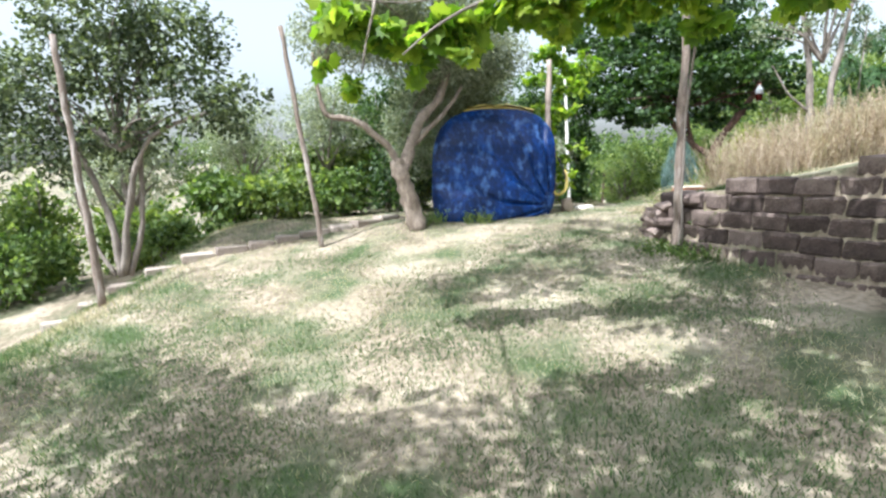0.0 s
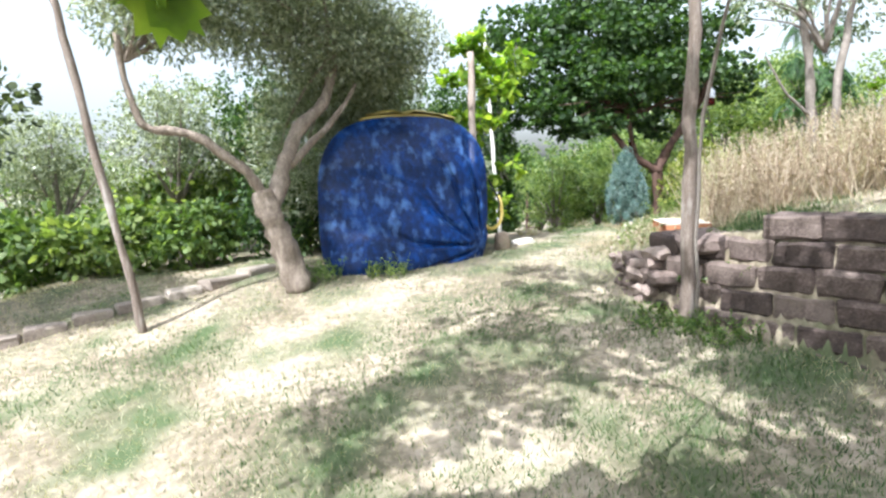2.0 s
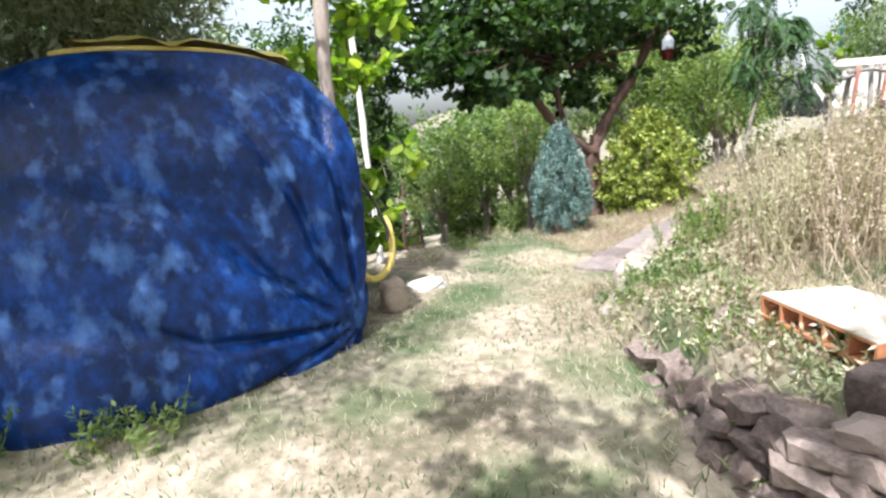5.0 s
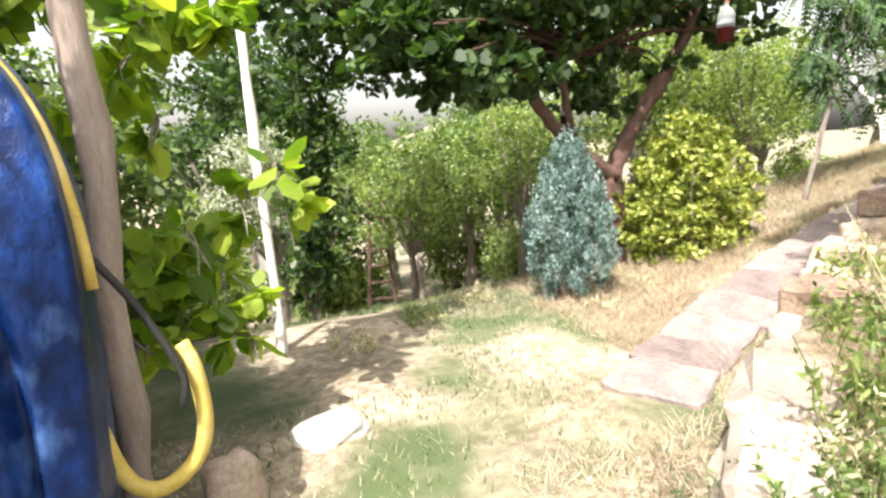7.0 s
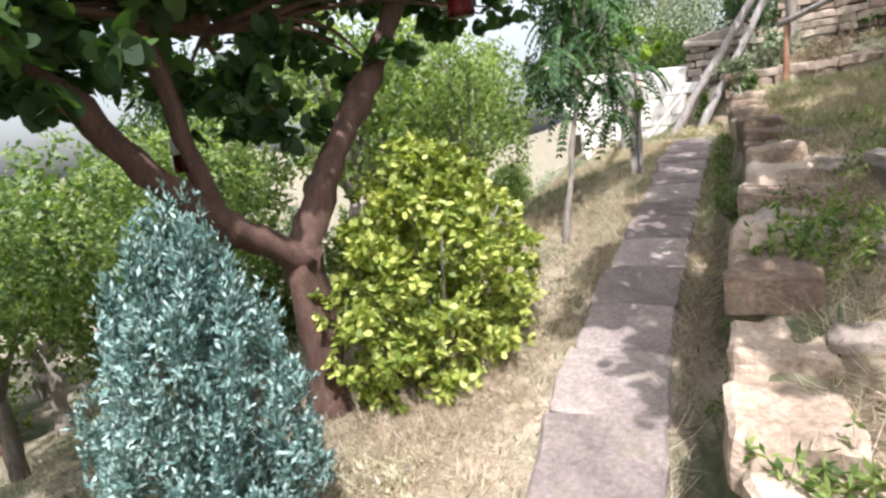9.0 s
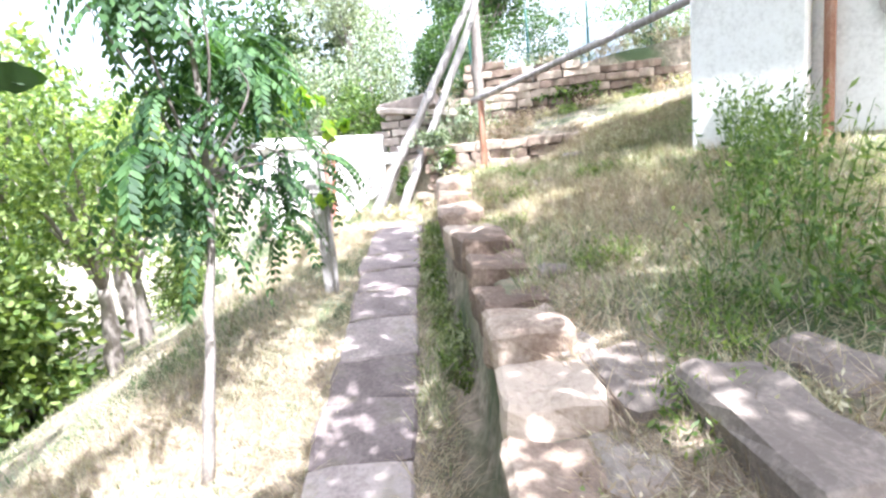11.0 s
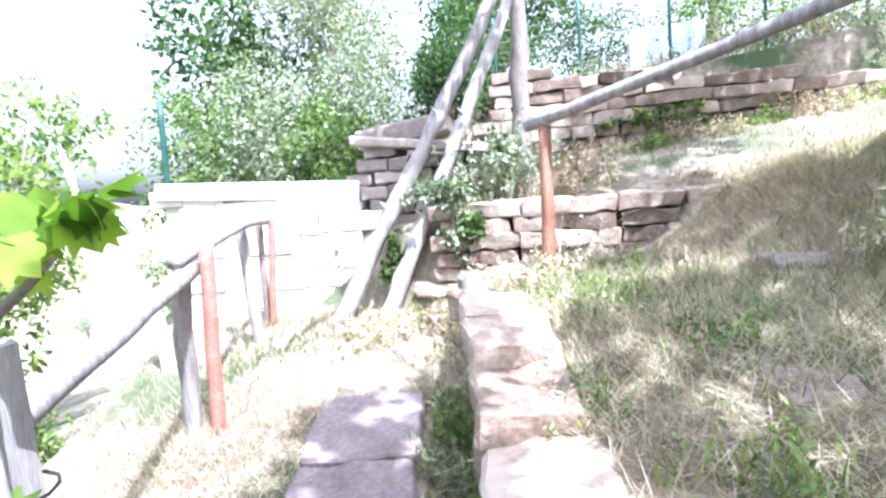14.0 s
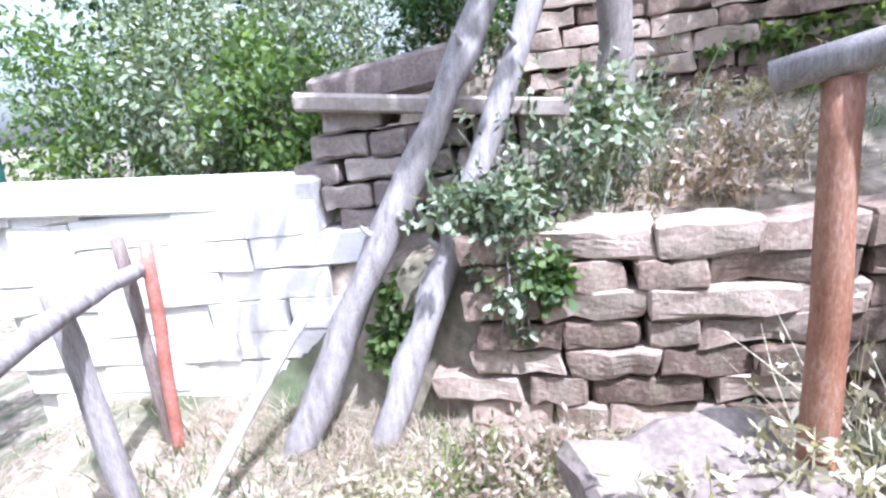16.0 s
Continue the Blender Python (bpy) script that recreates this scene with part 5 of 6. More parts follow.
for k, (x, y, h, mat) in enumerate([(4.3, 9.75, 0.5, M_lightleaf), (3.75, 9.5, 0.2, M_leaf), (4.95, 10.25, 0.22, M_lightleaf), (14.35, 12.55, 0.75, M_paleleaf), (14.45, 12.2, 0.8, M_paleleaf), (14.3, 12.85, 0.6, M_paleleaf), (14.4, 11.7, 0.4, M_weed), (14.25, 12.0, 0.35, M_weed), (13.55, 12.75, 0.25, M_weed), (13.3, 13.3, 0.2, M_straw), (12.9, 12.2, 0.3, M_straw), (8.9, 10.3, 0.7, M_leaf), (9.6, 10.1, 0.7, M_leaf), (10.3, 9.9, 0.65, M_leaf), (10.9, 9.7, 0.6, M_leaf), (8.3, 10.2, 0.4, M_leaf), (12.0, 10.6, 0.35, M_straw), (0.55, 9.65, 0.25, M_lightleaf), (-0.25, 9.7, 0.3, M_leaf), (3.05, 6.95, 0.22, M_leaf), (2.8, 7.3, 0.16, M_leaf), (6.9, 11.0, 0.25, M_lightleaf), (5.6, 10.8, 0.2, M_lightleaf)]):
    weeds("green_weeds", ["fresh green weeds growing at the foot of the wall", "pale flowering weeds on the terrace", "dry grass tuft by the wall"][0 if mat in (M_leaf, M_lightleaf) else 1 if mat is M_paleleaf else 2], (x, y), 55, h, 0.26, mat, 0.05, "weeds by the walls", 300 + k, 12, 0.35)


for k in range(12):
    x = 9.3 + 0.27 * k
    weeds("path_tuft", "tall green grass tuft between the path and the wall", (x, float(np.interp(x, [9.4, 10.4, 11.3, 12.4], [11.78, 12.12, 12.30, 12.5])) - 0.0 + 0.10), 70, 0.20 + 0.05 * math.sin(k * 2.2), 0.11, (M_lightleaf, M_bankgrass)[k % 2], 0.05, "tufts along the path wall", 1000 + k, 4, 0.35)
for k, (x, y, h, mat) in enumerate([(7.45, 11.35, 0.16, M_leaf), (7.9, 10.9, 0.2, M_lightleaf), (8.3, 10.75, 0.2, M_lightleaf), (8.5, 10.6, 0.3, M_leaf), (10.9, 11.6, 0.16, M_lightleaf), (11.6, 11.5, 0.16, M_leaf), (11.2, 10.9, 0.16, M_lightleaf), (12.1, 11.8, 0.2, M_lightleaf), (6.9, 12.75, 0.2, M_lightleaf), (4.95, 12.2, 0.16, M_straw), (5.5, 12.4, 0.18, M_straw), (3.0, 12.3, 0.2, M_straw), (3.6, 12.6, 0.22, M_lightleaf), (4.2, 12.9, 0.2, M_straw), (13.3, 12.6, 0.4, M_straw), (13.25, 11.9, 0.45, M_straw), (12.8, 12.75, 0.25, M_straw), (13.5, 13.2, 0.25, M_straw), (13.6, 12.9, 0.3, M_lightleaf)]):
    weeds("bank_tuft", ["fresh green broad tuft on the bank", "light green grass tuft on the bank", "bleached dry grass tuft on the bank"][[M_leaf, M_lightleaf, M_straw].index(mat)], (x, y), 60, h, 0.17, mat, 0.035, "tufts on the bank", 1040 + k, 5, 0.7)


def hanging_plant(name, label, clumps, n, ln, mat, seed):
    ob = thing(name, label, "creeper", clumps[0][:3])
    crown("leaves", ob, clumps, n, ln, ln * 0.6, mat, "oval", seed, 0.5, shell=0.1)
    r = random.Random(seed)
    for c in clumps:
        bm = bmesh.new()
        for k in range(3):
            top = (c[0] + r.uniform(-0.3, 0.3) * c[3], c[1] + r.uniform(-0.5, 0.5) * c[4], c[2] + 0.8 * c[5])
            low_end = (c[0] + r.uniform(-0.6, 0.6) * c[3], c[1] + r.uniform(-0.7, 0.7) * c[4], c[2] - 0.9 * c[5])
            limb(bm, [top, tuple((a + b) / 2 + r.uniform(-0.03, 0.03) for a, b in zip(top, low_end)), low_end], 0.006, 0.003, 5, 0, 0.01, 3, seed=k)
        part("stem", bm, M_greybark, ob, smooth=True)
    return ob


hanging_plant("wall_creeper", "pale tangled creeper hanging over the leaning poles", [(13.98, 12.80, 2.32, 0.16, 0.34, 0.20), (13.92, 12.75, 2.0, 0.10, 0.16, 0.26), (14.1, 12.4, 2.6, 0.15, 0.2, 0.2)], 2200, 0.045, M_paleleaf, 401)
hanging_plant("wall_ivy", "green ivy in the corner of the wall", [(14.15, 13.35, 1.75, 0.08, 0.12, 0.28), (13.90, 12.65, 2.05, 0.08, 0.16, 0.14), (13.95, 12.15, 1.95, 0.05, 0.07, 0.15)], 900, 0.055, M_leaf, 402)
hanging_plant("wall_fern", "green fern growing from the upper wall", [(16.05, 11.0, 2.95, 0.14, 0.45, 0.14), (16.05, 10.5, 2.85, 0.12, 0.3, 0.18)], 800, 0.07, M_leaf, 403)
hanging_plant("wall_fern", "green fern growing from the upper wall", [(16.1, 9.3, 2.95, 0.14, 0.5, 0.14)], 500, 0.07, M_leaf, 404)
hanging_plant("post_vine_leaves", "vine leaves growing up the brown post by the hose", [(2.1, 11.35, 2.1, 0.3, 0.25, 0.15), (2.45, 11.5, 2.5, 0.35, 0.3, 0.2), (1.85, 11.3, 2.7, 0.35, 0.25, 0.2), (2.7, 11.7, 3.0, 0.45, 0.35, 0.25), (2.1, 11.4, 3.2, 0.4, 0.3, 0.2), (2.08, 11.3, 1.14, 0.22, 0.2, 0.10), (2.38, 11.36, 1.28, 0.20, 0.2, 0.12), (1.94, 11.26, 1.0, 0.16, 0.15, 0.08), (2.22, 11.27, 0.92, 0.24, 0.2, 0.12), (1.9, 11.22, 0.78, 0.15, 0.15, 0.07), (2.28, 11.24, 0.72, 0.16, 0.15, 0.07), (1.66, 11.25, 1.74, 0.16, 0.15, 0.08), (2.05, 11.3, 1.64, 0.12, 0.12, 0.08), (2.0, 11.28, 1.86, 0.14, 0.14, 0.08), (1.7, 11.2, 2.05, 0.24, 0.2, 0.12), (2.1, 11.28, 2.04, 0.2, 0.2, 0.10), (2.38, 11.28, 2.12, 0.2, 0.2, 0.10), (2.5, 11.35, 1.4, 0.14, 0.14, 0.10)], 1250, 0.15, M_vine, 405)

# shrubs behind the walls
for k, (x, y, z, rx, ry, rz, mat) in enumerate([(16.7, 13.2, 3.5, 0.5, 0.5, 0.7, M_darkleaf), (16.0, 15.2, 3.1, 0.8, 0.9, 0.9, M_paleleaf), (17.0, 14.6, 3.4, 0.9, 0.9, 1.1, M_paleleaf), (15.9, 16.3, 2.9, 0.8, 0.8, 0.9, M_leaf), (17.6, 16.2, 3.4, 1.1, 1.0, 1.2, M_paleleaf), (18.6, 14.6, 4.2, 1.2, 1.0, 1.2, M_paleleaf), (18.5, 12.9, 4.3, 1.0, 0.9, 0.9, M_darkleaf), (19.6, 11.2, 4.5, 0.9, 1.2, 0.8, M_darkleaf), (19.3, 9.0, 4.4, 0.9, 1.2, 0.9, M_leaf), (20.5, 7.0, 4.6, 1.1, 1.3, 1.1, M_lightleaf), (15.6, 14.4, 2.8, 0.5, 0.6, 0.6, M_leaf)]):
    bush("terrace_shrub", ["pale dusty green shrub behind the stone walls", "dark green shrub above the terrace walls", "fresh green shrub above the terrace walls"][0 if mat is M_paleleaf else 1 if mat is M_darkleaf else 2], "bush",
         [(x, y, z, rx, ry, rz), (x + 0.4, y + 0.3, z + rz * 0.5, rx * 0.6, ry * 0.6, rz * 0.6), (x - 0.2, y - 0.4, z - rz * 0.5, rx * 0.8, ry * 0.7, rz * 0.6)], 5200, 0.07, 0.03, mat, "oval", 420 + k, group="shrubs behind the walls", stems=14)


al_clumps = [(5.5, 9.0, 3.3, 0.8, 0.6, 0.5), (6.1, 9.2, 2.9, 0.5, 0.4, 0.35), (5.0, 9.0, 3.0, 0.4, 0.4, 0.3), (5.8, 8.6, 3.8, 0.8, 0.7, 0.4)]
tree("almond_tree", "thin grey double-trunked tree with sparse small leaves on the terrace", "tree", (5.5, 8.85, gz(5.5, 8.85)),
     [([(5.5, 8.85, 0.6), (5.45, 8.9, 1.5), (5.42, 8.93, 2.3), (5.3, 9.0, 3.2)], 0.07, 0.03), ([(5.58, 8.82, 0.6), (5.62, 8.79, 1.5), (5.68, 8.77, 2.3), (5.9, 8.8, 3.3)], 0.06, 0.03), ([(5.45, 8.9, 1.7), (5.1, 8.9, 2.0), (4.9, 8.95, 2.4)], 0.02, 0.008)] + twigs_to(al_clumps, (5.55, 8.85, 2.4), 12, 4),
     M_greybark, [dict(clumps=al_clumps, count=2300, length=0.07, width=0.028, mat=M_paleleaf, shape="oval", seed=711)])


def drum(at):
    ob = thing("blue_drum", "faded dark blue plastic drum standing against the block wall", "drum", at)
    prof = [(0.25, 0), (0.28, 0.03), (0.28, 0.25), (0.295, 0.27), (0.295, 0.31), (0.28, 0.33), (0.28, 0.57), (0.295, 0.59), (0.295, 0.63), (0.28, 0.65), (0.27, 0.84), (0.285, 0.86), (0.285, 0.89), (0.25, 0.90)]
    # Reuses the tarp colour, painted dapples included.
    part("body", lathe(prof, at, 28), M_tarp, ob, smooth=True)
    part("lid", lathe([(0.24, 0.895), (0.24, 0.915), (0.22, 0.925)], at, 28), M_black, ob)


drum((4.0, 4.6, gz(4.0, 4.6) - 0.02))


def palm():
    ob = thing("fan_palm", "grey-green arching palm fronds above the upper wall", "palm", (17.6, 7.8, gz(17.6, 7.8)))
    r = random.Random(3)
    for k in range(11):
        a = radians(k * 33)
        base = Vector((17.6, 7.8, 3.5))
        d = Vector((math.cos(a), math.sin(a), 0))
        spine = [base + d * (0.13 * j) + Vector((0, 0, 0.16 * j - 0.017 * j * j)) for j in range(12)]
        polys = []
        for j in range(2, 12):
            w = d.cross(Vector((0, 0, 1)))
            for sgn in (-1, 1):
                tip = spine[j] + w * sgn * 0.32 + d * 0.14 + Vector((0, 0, -0.06))
                polys.append([spine[j], spine[j] + d * 0.03, tip, tip - d * 0.01])
        soup("frond", np.array([[tuple(p) for p in q] for q in polys]), M_blueleaf, ob)
    bm = bmesh.new()
    tube(bm, [(17.6, 7.8, gz(17.6, 7.8) - 0.1), (17.6, 7.8, 3.6)], [0.14, 0.11], 10, 0.4)
    part("trunk", bm, M_greybark, ob)


palm()


# ---- fence on the upper terrace ----
for ob in [o for o in scene.objects if o.name.split(".")[0] in ("leaning_prop", "handrail")]:
    pole = ob.children[0]
    for u in (0.3, 0.55, 0.8):
        pts = [v.co.copy() for v in pole.data.vertices]
        n = len(pts) // 10
        ring = pts[int(n * u) * 10:int(n * u) * 10 + 10]
        mid = sum(ring, Vector()) / 10
        way = (ring[int(u * 7)] - mid).normalized()
        bm = bmesh.new()
        tube(bm, [mid + ob.location + way * 0.02, mid + ob.location + way * 0.07, mid + ob.location + way * 0.105 + Vector((0, 0, 0.02))], [0.02, 0.016, 0.008], 7, 0.3)
        part("branch_stub", bm, M_wood, ob, "sawn branch stub", smooth=True)
for k in range(7):
    y = 12.6 - 1.1 * k
    straight("fence_post", "thin dark green steel post of the wire fence on the terrace", [(17.2, y, gz(17.2, y) - 0.2), (17.2, y, gz(17.2, y) + 1.3)], 0.022, M_green, "post", "posts of the fence", "pipe", 0)
bm = bmesh.new()
for k in range(9):
    z = 3.45 + 0.14 * k
    tube(bm, [(17.2, 12.7, z), (17.2, 9.4, z + 0.15), (17.2, 5.9, z + 0.3)], 0.003, 4)
wires = thing("fence_wire", "thin wires strung between the fence posts", "fence", (17.2, 9.0, 3.4))
part("wire", bm, M_wood, wires, kind="stuff")
sheet = thing("blue_sheet", "weathered light blue plastic sheet hung on the fence", "sheet", (18.6, 10.0, 3.4))
verts, faces = [], []
for j in range(9):
    for i in range(13):
        verts.append(Vector((18.6 + 0.05 * math.sin(i * 1.3 + j * 0.4), 9.6 + i * 0.09, 3.45 + j * 0.12 + 0.03 * math.sin(i * 0.6))))
for j in range(8):
    for i in range(12):
        a = j * 13 + i
        faces.append((a, a + 1, a + 14, a + 13))
mesh_object("cloth", verts, faces, M_blueplastic, sheet, smooth=True)


# ---- orchard and far trees ----
def orchard_tree(name, label, at, tall, wide, mat, seed, n, ln):
    r = random.Random(seed)
    x, y, z = at
    clumps = [(x + r.uniform(-0.55, 0.55) * wide, y + r.uniform(-0.55, 0.55) * wide, z + tall * r.uniform(0.48, 0.9), wide * r.uniform(0.3, 0.5), wide * r.uniform(0.3, 0.5), tall * r.uniform(0.1, 0.2)) for _ in range(11)]
    fork = (x + 0.1, y, z + tall * 0.3)
    return tree(name, label, "tree", at, [([(x, y, z - 0.2), (x + 0.05, y, z + tall * 0.15), fork], 0.035 * tall ** 0.9, 0.025 * tall ** 0.8)] + [([fork, ((fork[0] + c[0]) / 2, (fork[1] + c[1]) / 2, (fork[2] + c[2]) / 2 + 0.1), c[:3]], 0.012 * tall, 0.012) for c in clumps[:8]],
                M_greybark, [dict(clumps=clumps, count=n, length=ln, width=ln * 0.5, mat=mat, shape="oval", seed=seed)], "trees of the slope")


KINDS = [orchard_tree("fruit_tree", "small green fruit tree on the slope below the path", (7.4, 20.2, gz(7.4, 20.2)), 4.0, 1.7, M_leaf, 501, 5200, 0.12),
         orchard_tree("light_tree", "bright light green tree below the path", (9.6, 17.2, gz(9.6, 17.2)), 5.0, 2.0, M_lightleaf, 502, 5600, 0.11),
         orchard_tree("dark_tree", "tall dark green tree on the slope", (2.2, 21.0, gz(2.2, 21.0)), 7.0, 2.6, M_darkleaf, 503, 8000, 0.15),
         orchard_tree("silver_tree", "silvery olive tree on the slope", (-6.5, 18.0, gz(-6.5, 18.0)), 5.0, 2.2, M_olive, 504, 9000, 0.09)]


def again(kind, x, y, size, turn):
    copy_thing(KINDS[kind], Matrix.Translation((x, y, gz(x, y) - 0.05)) @ pose(0, 0, 0, 0, 0, turn) @ Matrix.Scale(size, 4))


for kind, x, y, size, turn in [(0, 5.9, 19.4, 0.9, 40), (0, 4.3, 20.8, 1.0, 90), (0, 9.2, 21.6, 1.1, 140), (0, 6.6, 23.5, 1.2, 200), (0, 3.6, 24.6, 1.2, 20), (0, 10.8, 25.0, 1.3, 75),
                               (1, 11.8, 18.2, 1.0, 60), (1, 8.2, 18.9, 0.8, 190), (1, 13.2, 20.5, 1.2, 100), (1, 6.8, 16.6, 0.6, 250), (1, 11.0, 15.9, 0.62, 10), (1, 16.5, 20.5, 1.2, 150), (1, 13.0, 17.2, 0.7, 33),
                               (3, -0.2, 18.2, 0.7, 40), (2, 5.2, 27.5, 1.1, 160), (2, 12.0, 29.0, 1.2, 260), (2, 17.5, 25.0, 1.1, 10), (2, 22.0, 18.0, 1.1, 120), (2, 24.0, 13.0, 1.0, 200), (2, 24.0, 8.0, 1.0, 300), (2, 22.5, 2.0, 1.2, 30),
                               (3, -9.5, 15.0, 0.9, 80), (3, -4.2, 23.0, 1.1, 170), (3, -12.0, 20.0, 1.0, 220), (3, -13.5, 11.0, 0.9, 300), (3, 3.0, 17.8, 0.7, 210), (3, -9.5, 9.3, 0.95, 120), (3, 20.5, 16.0, 0.9, 40)]:
    again(kind, x, y, size, turn)
# Crown clumps added above the view to shade the lawn and block wall.
shade_a = [(0.7, 6.2, 4.5, 0.7, 0.5, 0.2), (0.3, 6.9, 4.6, 0.5, 0.4, 0.2), (-5.0, 2.0, 4.4, 1.0, 0.8, 0.3), (-4.0, 1.7, 4.5, 0.8, 0.6, 0.3), (-3.1, 1.3, 4.5, 0.7, 0.5, 0.3), (-5.9, 1.9, 4.3, 0.9, 0.8, 0.3), (1.4, 3.9, 4.8, 0.7, 0.7, 0.3), (2.1, 3.6, 4.9, 0.7, 0.7, 0.3), (2.8, 2.5, 4.9, 0.7, 0.7, 0.3), (3.4, 2.9, 4.6, 0.7, 0.6, 0.25), (1.75, 2.9, 4.65, 0.9, 0.7, 0.25), (1.2, 2.2, 4.7, 0.7, 0.6, 0.25), (3.2, 1.6, 4.7, 0.8, 0.7, 0.25), (4.0, 1.5, 4.8, 0.7, 0.7, 0.25), (-0.10, 5.15, 4.3, 1.3, 0.8, 0.3), (1.50, 4.35, 4.4, 0.9, 0.8, 0.3), (1.00, 2.75, 4.6, 1.2, 0.8, 0.3), (2.20, 5.35, 4.7, 0.6, 0.5, 0.25), (1.90, 1.75, 4.8, 1.0, 0.8, 0.3), (-1.30, 0.75, 4.6, 1.2, 0.9, 0.35), (-1.30, 4.35, 4.2, 0.9, 0.6, 0.3), (2.60, 3.45, 4.5, 1.0, 0.9, 0.3), (3.60, 1.75, 4.7, 1.0, 0.9, 0.3), (1.50, 6.05, 4.5, 0.5, 0.4, 0.2), (0.10, 1.35, 4.6, 0.8, 0.7, 0.3), (-2.90, -0.25, 4.3, 1.3, 0.9, 0.35)]
tree("walnut_tree", "unseen broad tree behind the start, branches over the lawn added for shade", "tree", (-1.6, -2.6, gz(-1.6, -2.6)),
     [([(-1.6, -2.6, -0.9), (-1.5, -2.4, 1.2), (-1.2, -1.6, 2.9), (-0.8, 0.4, 4.2), (0.5, 2.6, 4.6), (0.2, 5.0, 4.4)], 0.12, 0.012), ([(-0.8, 0.4, 4.2), (1.2, 1.8, 4.6), (2.2, 4.2, 4.6)], 0.03, 0.012), ([(-1.2, -1.2, 3.2), (-1.4, 0.6, 4.4), (-1.3, 3.8, 4.2)], 0.03, 0.012)],
     M_greybark, [dict(clumps=shade_a, count=17500, length=0.15, width=0.08, mat=M_leaf, shape="oval", seed=701)])
# Crown clumps added out of view to shade path, bank and end walls.
shade_b = [(10.1, 10.75, 5.9, 0.5, 0.4, 0.25), (8.4, 10.35, 5.8, 0.7, 0.4, 0.3), (7.6, 10.4, 5.5, 0.6, 0.35, 0.25), (9.6, 9.5, 6.1, 0.8, 0.6, 0.3), (9.2, 10.7, 5.9, 0.7, 0.5, 0.3), (6.45, 10.30, 4.4, 1.1, 0.6, 0.35), (7.95, 10.10, 4.7, 1.0, 0.7, 0.35), (8.65, 8.80, 5.2, 1.1, 0.9, 0.4), (6.65, 8.70, 4.9, 1.2, 0.9, 0.4), (5.35, 9.50, 4.5, 0.8, 0.5, 0.3), (13.85, 9.70, 6.0, 1.3, 0.8, 0.4), (15.65, 8.40, 6.2, 1.3, 1.2, 0.45), (11.65, 9.00, 5.8, 1.0, 0.8, 0.3)]
tree("shade_tree", "dark green tree on the terrace, unseen branches over the path added for shade", "tree", (6.9, 6.4, gz(6.9, 6.4)),
     [([(6.9, 6.4, 1.0), (6.95, 6.5, 2.6), (7.0, 7.4, 4.0), (7.0, 9.2, 4.8)], 0.16, 0.04), ([(7.0, 7.2, 3.8), (6.2, 8.6, 4.6), (5.4, 10.0, 4.5)], 0.06, 0.02), ([(7.0, 7.2, 3.8), (8.2, 8.2, 4.9), (9.2, 8.4, 5.4), (11.3, 9.6, 5.8), (13.6, 9.3, 6.1)], 0.07, 0.02)],
     M_darkbark, [dict(clumps=shade_b, count=12600, length=0.14, width=0.10, mat=M_darkleaf, shape="broad", seed=702)])
for kind, x, y, size, turn in [(2, 10.2, 4.6, 0.8, 10), (3, -7.5, 12.6, 0.8, 66), (0, -2.4, 14.8, 0.9, 30), (0, 0.6, 14.6, 0.8, 130), (1, -3.4, 17.2, 0.7, 130), (0, -5.6, 13.8, 0.75, 175), (1, 5.0, 17.0, 0.55, 75), (2, 4.0, 22.0, 0.7, 215)]:
    again(kind, x, y, size, turn)
SHAGGY = bush("slope_bush", "loose light green bush on the slope below the path", "bush", [(10.6, 17.2, gz(10.6, 17.2) + 0.55, 0.75, 0.7, 0.6), (10.2, 17.0, gz(10.6, 17.2) + 1.1, 0.45, 0.4, 0.5), (11.0, 17.4, gz(10.6, 17.2) + 1.0, 0.5, 0.4, 0.5), (10.7, 17.3, gz(10.6, 17.2) + 1.6, 0.3, 0.3, 0.4)], 5200, 0.09, 0.045, M_lightleaf, "oval", 777, group="bushes of the slope", stems=12)
r_s = random.Random(9)
for k in range(46):
    x, y = r_s.uniform(-9, 14.5), r_s.uniform(14.8, 23)
    if (2.2 < x < 7.5 and y < 19.5 and r_s.random() < 0.85) or (x > 8.5 and y < 16.6):
        continue
    copy_thing(SHAGGY, Matrix.Translation((x, y, gz(x, y) - 0.05)) @ pose(0, 0, 0, 0, 0, r_s.uniform(0, 360)) @ Matrix.Scale(r_s.uniform(0.6, 1.3), 4))
for x, y, sc in [(-7.8, 7.6, 0.9), (-9.0, 9.0, 1.2), (-8.5, 11.0, 1.2), (-10.5, 7.0, 1.3), (-12.0, 9.5, 1.5), (-6.8, 6.6, 0.6), (-10.0, 12.5, 1.4), (-14, 13, 1.6), (8.0, 15.3, 0.6), (7.4, 14.4, 0.35), (0.2, 13.4, 0.9), (-0.8, 12.8, 0.9), (1.3, 13.9, 0.8), (2.0, 14.6, 0.6)]:
    copy_thing(SHAGGY, Matrix.Translation((x, y, gz(x, y) - 0.05)) @ pose(0, 0, 0, 0, 0, x * 77) @ Matrix.Scale(sc, 4))
for kind, x, y, size, turn in [(2, -1.6, 13.4, 0.5, 20), (2, 0.4, 13.2, 0.5, 140), (3, -2.8, 12.4, 0.62, 60), (3, -4.6, 12.6, 0.6, 160)]:
    again(kind, x, y, size, turn)
r_f = random.Random(5)
for k in range(60):
    a, d = r_f.uniform(radians(20), radians(150)), r_f.uniform(38, 130)
    again(r_f.choice([0, 2, 2, 3]), d * math.cos(a), d * math.sin(a), r_f.uniform(1.2, 2.0), r_f.uniform(0, 360))


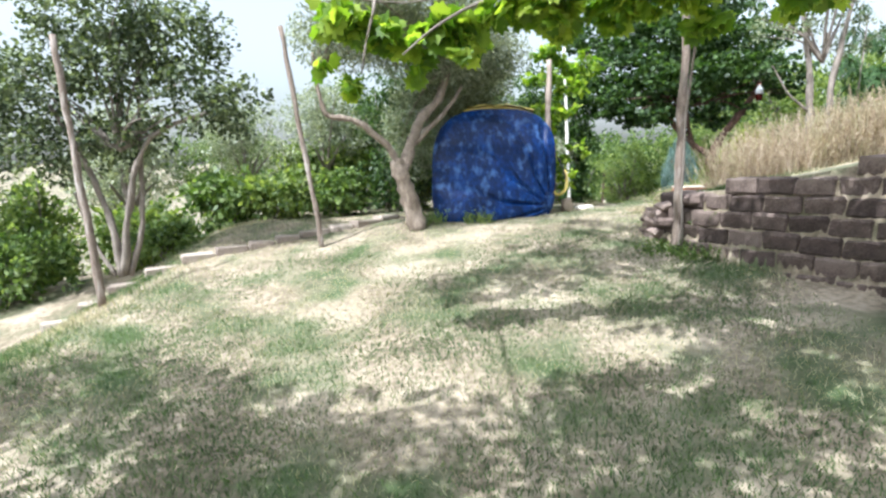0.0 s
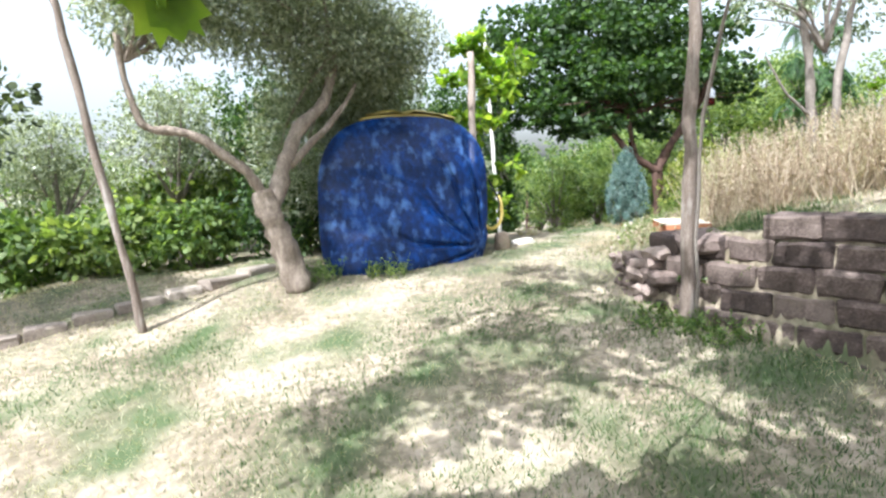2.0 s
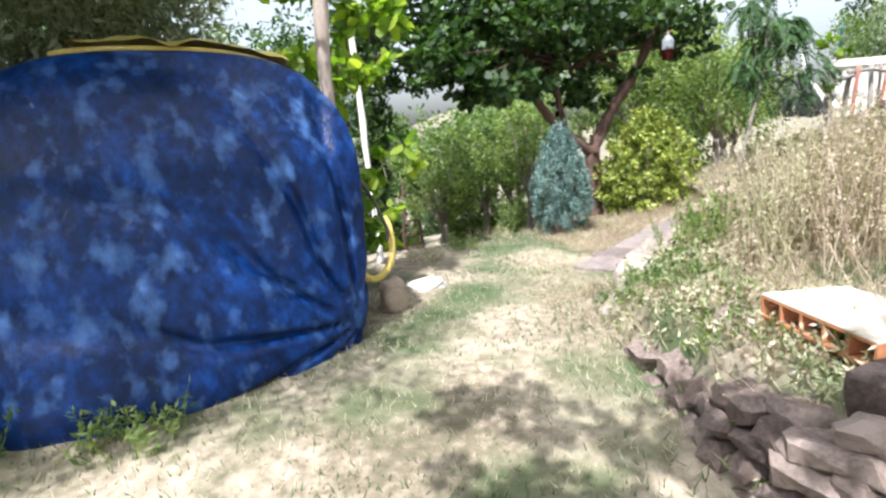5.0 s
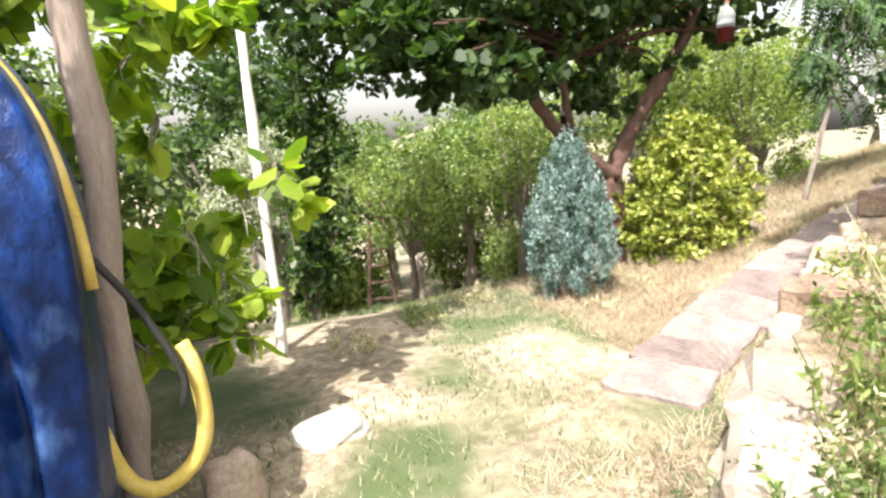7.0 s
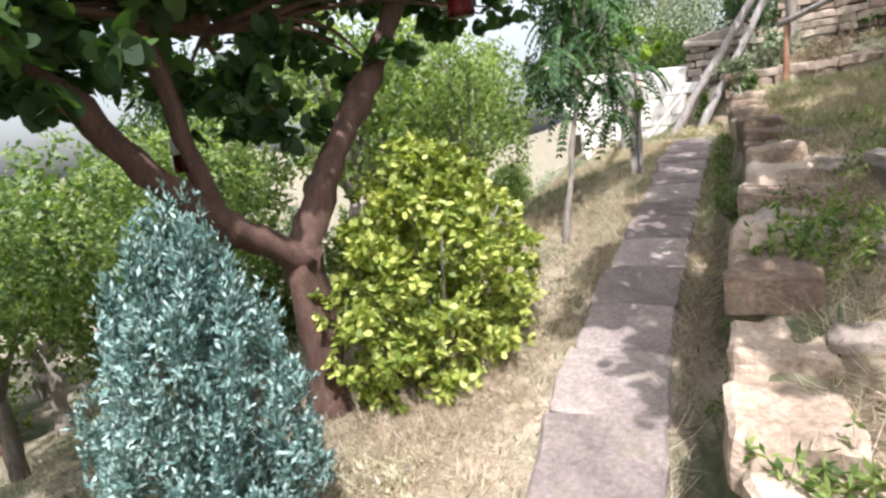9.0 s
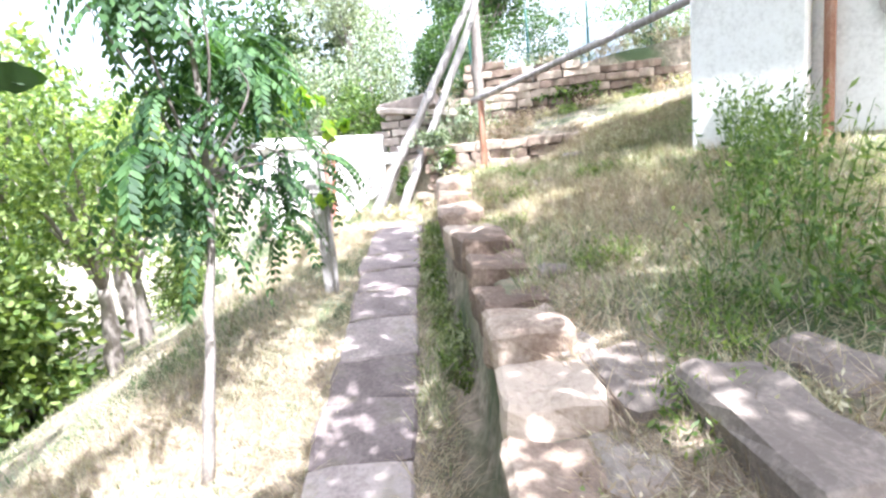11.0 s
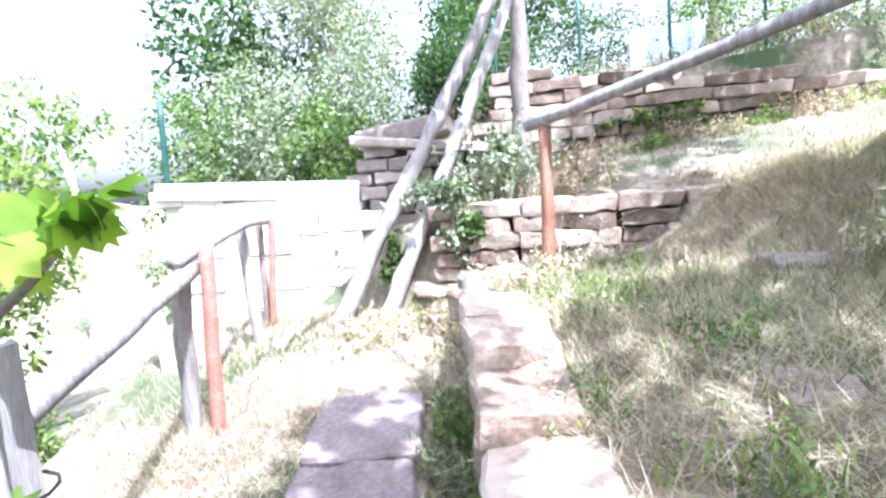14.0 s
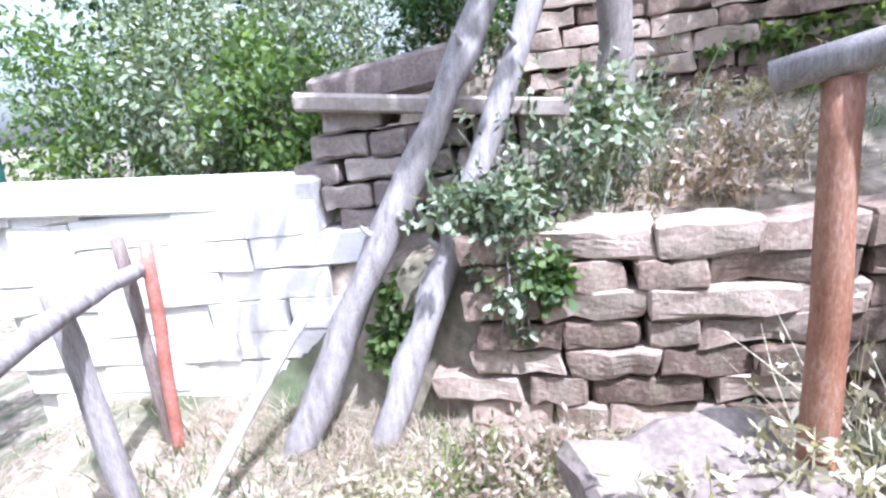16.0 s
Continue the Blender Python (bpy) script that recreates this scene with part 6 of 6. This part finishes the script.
def far_house(x, y, w, d, h, turn):
    g = gz(x, y)
    ob = thing("far_house", "distant pale house with a low tiled roof among trees", "house", (x, y, g), "distant houses")
    rot = Matrix.Rotation(radians(turn), 3, "Z")
    at = Vector((x, y, g))
    bm = bmesh.new()
    box_bm(bm, at + Vector((0, 0, h / 2 - 1)), (w, d, h + 2), rot)
    part("wall", bm, M_white, ob)
    bm = bmesh.new()
    pts = [rot @ Vector(p) + at for p in [(-w / 2 - .5, -d / 2 - .5, h), (w / 2 + .5, -d / 2 - .5, h), (w / 2 + .5, d / 2 + .5, h), (-w / 2 - .5, d / 2 + .5, h), (-w / 2 - .5, 0, h + d * 0.2), (w / 2 + .5, 0, h + d * 0.2)]]
    vs = [bm.verts.new(p) for p in pts]
    for f in ((0, 1, 5, 4), (3, 4, 5, 2), (0, 4, 3), (1, 2, 5), (0, 3, 2, 1)):
        bm.faces.new([vs[i] for i in f])
    part("roof", bm, M_roof, ob)
    for k in range(3):
        for row in range(2):
            bm = bmesh.new()
            box_bm(bm, at + rot @ Vector((-w / 3 + k * w / 3, -d / 2 - 0.03, h * (0.28 + 0.42 * row))), (w * 0.1, 0.1, h * 0.2), rot)
            part("window", bm, M_dark, ob)


far_house(-17, 95, 15, 9, 7, 8)
far_house(3, 62, 12, 9, 6.5, -12)
far_house(-45, 110, 14, 9, 7, 20)


# ---- grass ----
def grass(name, label, n, boxes, mat, tall, wide, seed, keep, lean=0.6):
    """Blades over stretches of ground, thick where keep() says so."""
    r = np.random.default_rng(seed)
    area = np.array([(b[1] - b[0]) * (b[3] - b[2]) * b[4] for b in boxes])
    px, py = [], []
    for b, k in zip(boxes, (area / area.sum() * n).astype(int)):
        px.append(r.uniform(b[0], b[1], k))
        py.append(r.uniform(b[2], b[3], k))
    x, y = np.concatenate(px), np.concatenate(py)
    patch = np.sin(x * 2.1 + 1.7 * np.sin(y * 1.3)) + np.sin(y * 2.7 + 1.4 * np.sin(x * 1.9 + 2)) + 0.8 * np.sin(x * 6.1 + y * 4.3) * np.sin(y * 5.7 - x * 3.1)
    ok = keep(x, y, patch, r.random(len(x)))
    x, y, patch = x[ok], y[ok], patch[ok]
    d, _ = side(x, y, SLABS)
    free = np.abs(d) > 0.24
    d, _ = side(x, y, EDGE)
    free &= ~((d > -0.02) & (d < 0.22)) & ~((d > -0.17) & (d < 0.2) & (x > 4.9) & (x < 11.5))
    x, y = x[free], y[free]
    n = len(x)
    z = height(x, y)
    z = z + 0.018 * (np.sin(x * 3.1 + 2 * np.sin(y * 2.3)) * np.sin(y * 3.7 + 1.3 * np.sin(x * 1.9)))
    foot = np.stack([x, y, z - 0.01], 1)
    a = r.uniform(0, 6.283, n)
    w = np.stack([np.cos(a), np.sin(a), np.zeros(n)], 1) * wide * r.uniform(0.6, 1.3, (n, 1))
    h = tall(x, y) * r.uniform(0.4, 1.3, n)
    way = np.stack([r.normal(size=n) * lean, r.normal(size=n) * lean, np.ones(n)], 1)
    tip = foot + unit_rows(way) * h[:, None]
    soup(name, np.stack([foot - w, foot + w, tip], 1), mat, None, label, "stuff", 3)


def lawn_tall(x, y):
    d, _ = side(x, y, EDGE)
    return 0.055 + 0.03 * ease(0.2, 0.8, d) + 0.05 * ease(12.9, 14.0, y) + 0.03 * ease(-0.5, 0.0, -np.abs(d)) + 0.05 * ease(-3.2, -4.2, x)


def green_spot(x, y):
    """Where the grass stays green: the near corner of the lawn and the foot of the block wall."""
    near = ease(5.4, 4.0, y + 0.3 * x)
    foot = ease(1.4, 0.4, np.hypot((x - 2.3) / 1.1, (y - 6.6) / 2.0))
    return np.maximum(near, foot)


LAWN = [(-5.5, 3.6, 1.2, 6.5, 1.5), (-5, 4.2, 6.5, 11.5, 1.0), (3.5, 14, 9.8, 14.5, 1.2), (-2, 15, 14.5, 20, 0.25), (9, 16.2, 8, 12, 0.7), (3, 8, 7, 10, 0.5)]
grass("green_grass", "short green grass blades in patches", 560000, LAWN, M_grass, lawn_tall, 0.0046, 601, lambda x, y, p, q: q < np.clip(0.34 + 0.34 * p + 0.50 * green_spot(x, y), 0.05, 1) * (1 - 0.6 * ease(3.6, 5.0, x)) * (1 - 0.85 * ease(2.7, 3.5, x) * ease(6.4, 5.4, y)) * (1 - 0.6 * ease(8.0, 9.5, y) * ease(13, 12, y)))
grass("dry_grass", "short straw-coloured dry grass", 330000, LAWN, M_straw, lawn_tall, 0.0038, 602, lambda x, y, p, q: q < np.clip(0.50 - 0.22 * p - 0.25 * green_spot(x, y), 0.10, 1), 0.9)
SLOPE = [(4.5, 14.2, 9.2, 12.6, 1.5), (4.6, 12.5, 12.2, 14.6, 1.0), (3.2, 5, 8.5, 10.5, 0.8), (13.0, 14.2, 12.5, 14.5, 1.0)]
grass("hay_litter", "long dry stalks lying tangled over the banks", 330000, SLOPE, M_weed, lambda x, y: 0.16 + 0 * x, 0.0028, 603, lambda x, y, p, q: q < np.clip(0.7 - 0.2 * p, 0.3, 1), 2.4)
grass("dry_litter", "pale dry stalks lying tangled over the banks", 50000, SLOPE, M_straw, lambda x, y: 0.14 + 0 * x, 0.0030, 604, lambda x, y, p, q: q < np.clip(0.5 + 0.1 * p, 0.2, 1), 2.4)
grass("bank_grass", "soft green grass growing through the hay on the upper bank", 42000, [(8.6, 14.0, 9.0, 12.4, 1.0)], M_bankgrass, lambda x, y: 0.12 + 0 * x, 0.0036, 605, lambda x, y, p, q: q < np.clip(0.45 + 0.35 * p, 0.1, 1), 0.9)
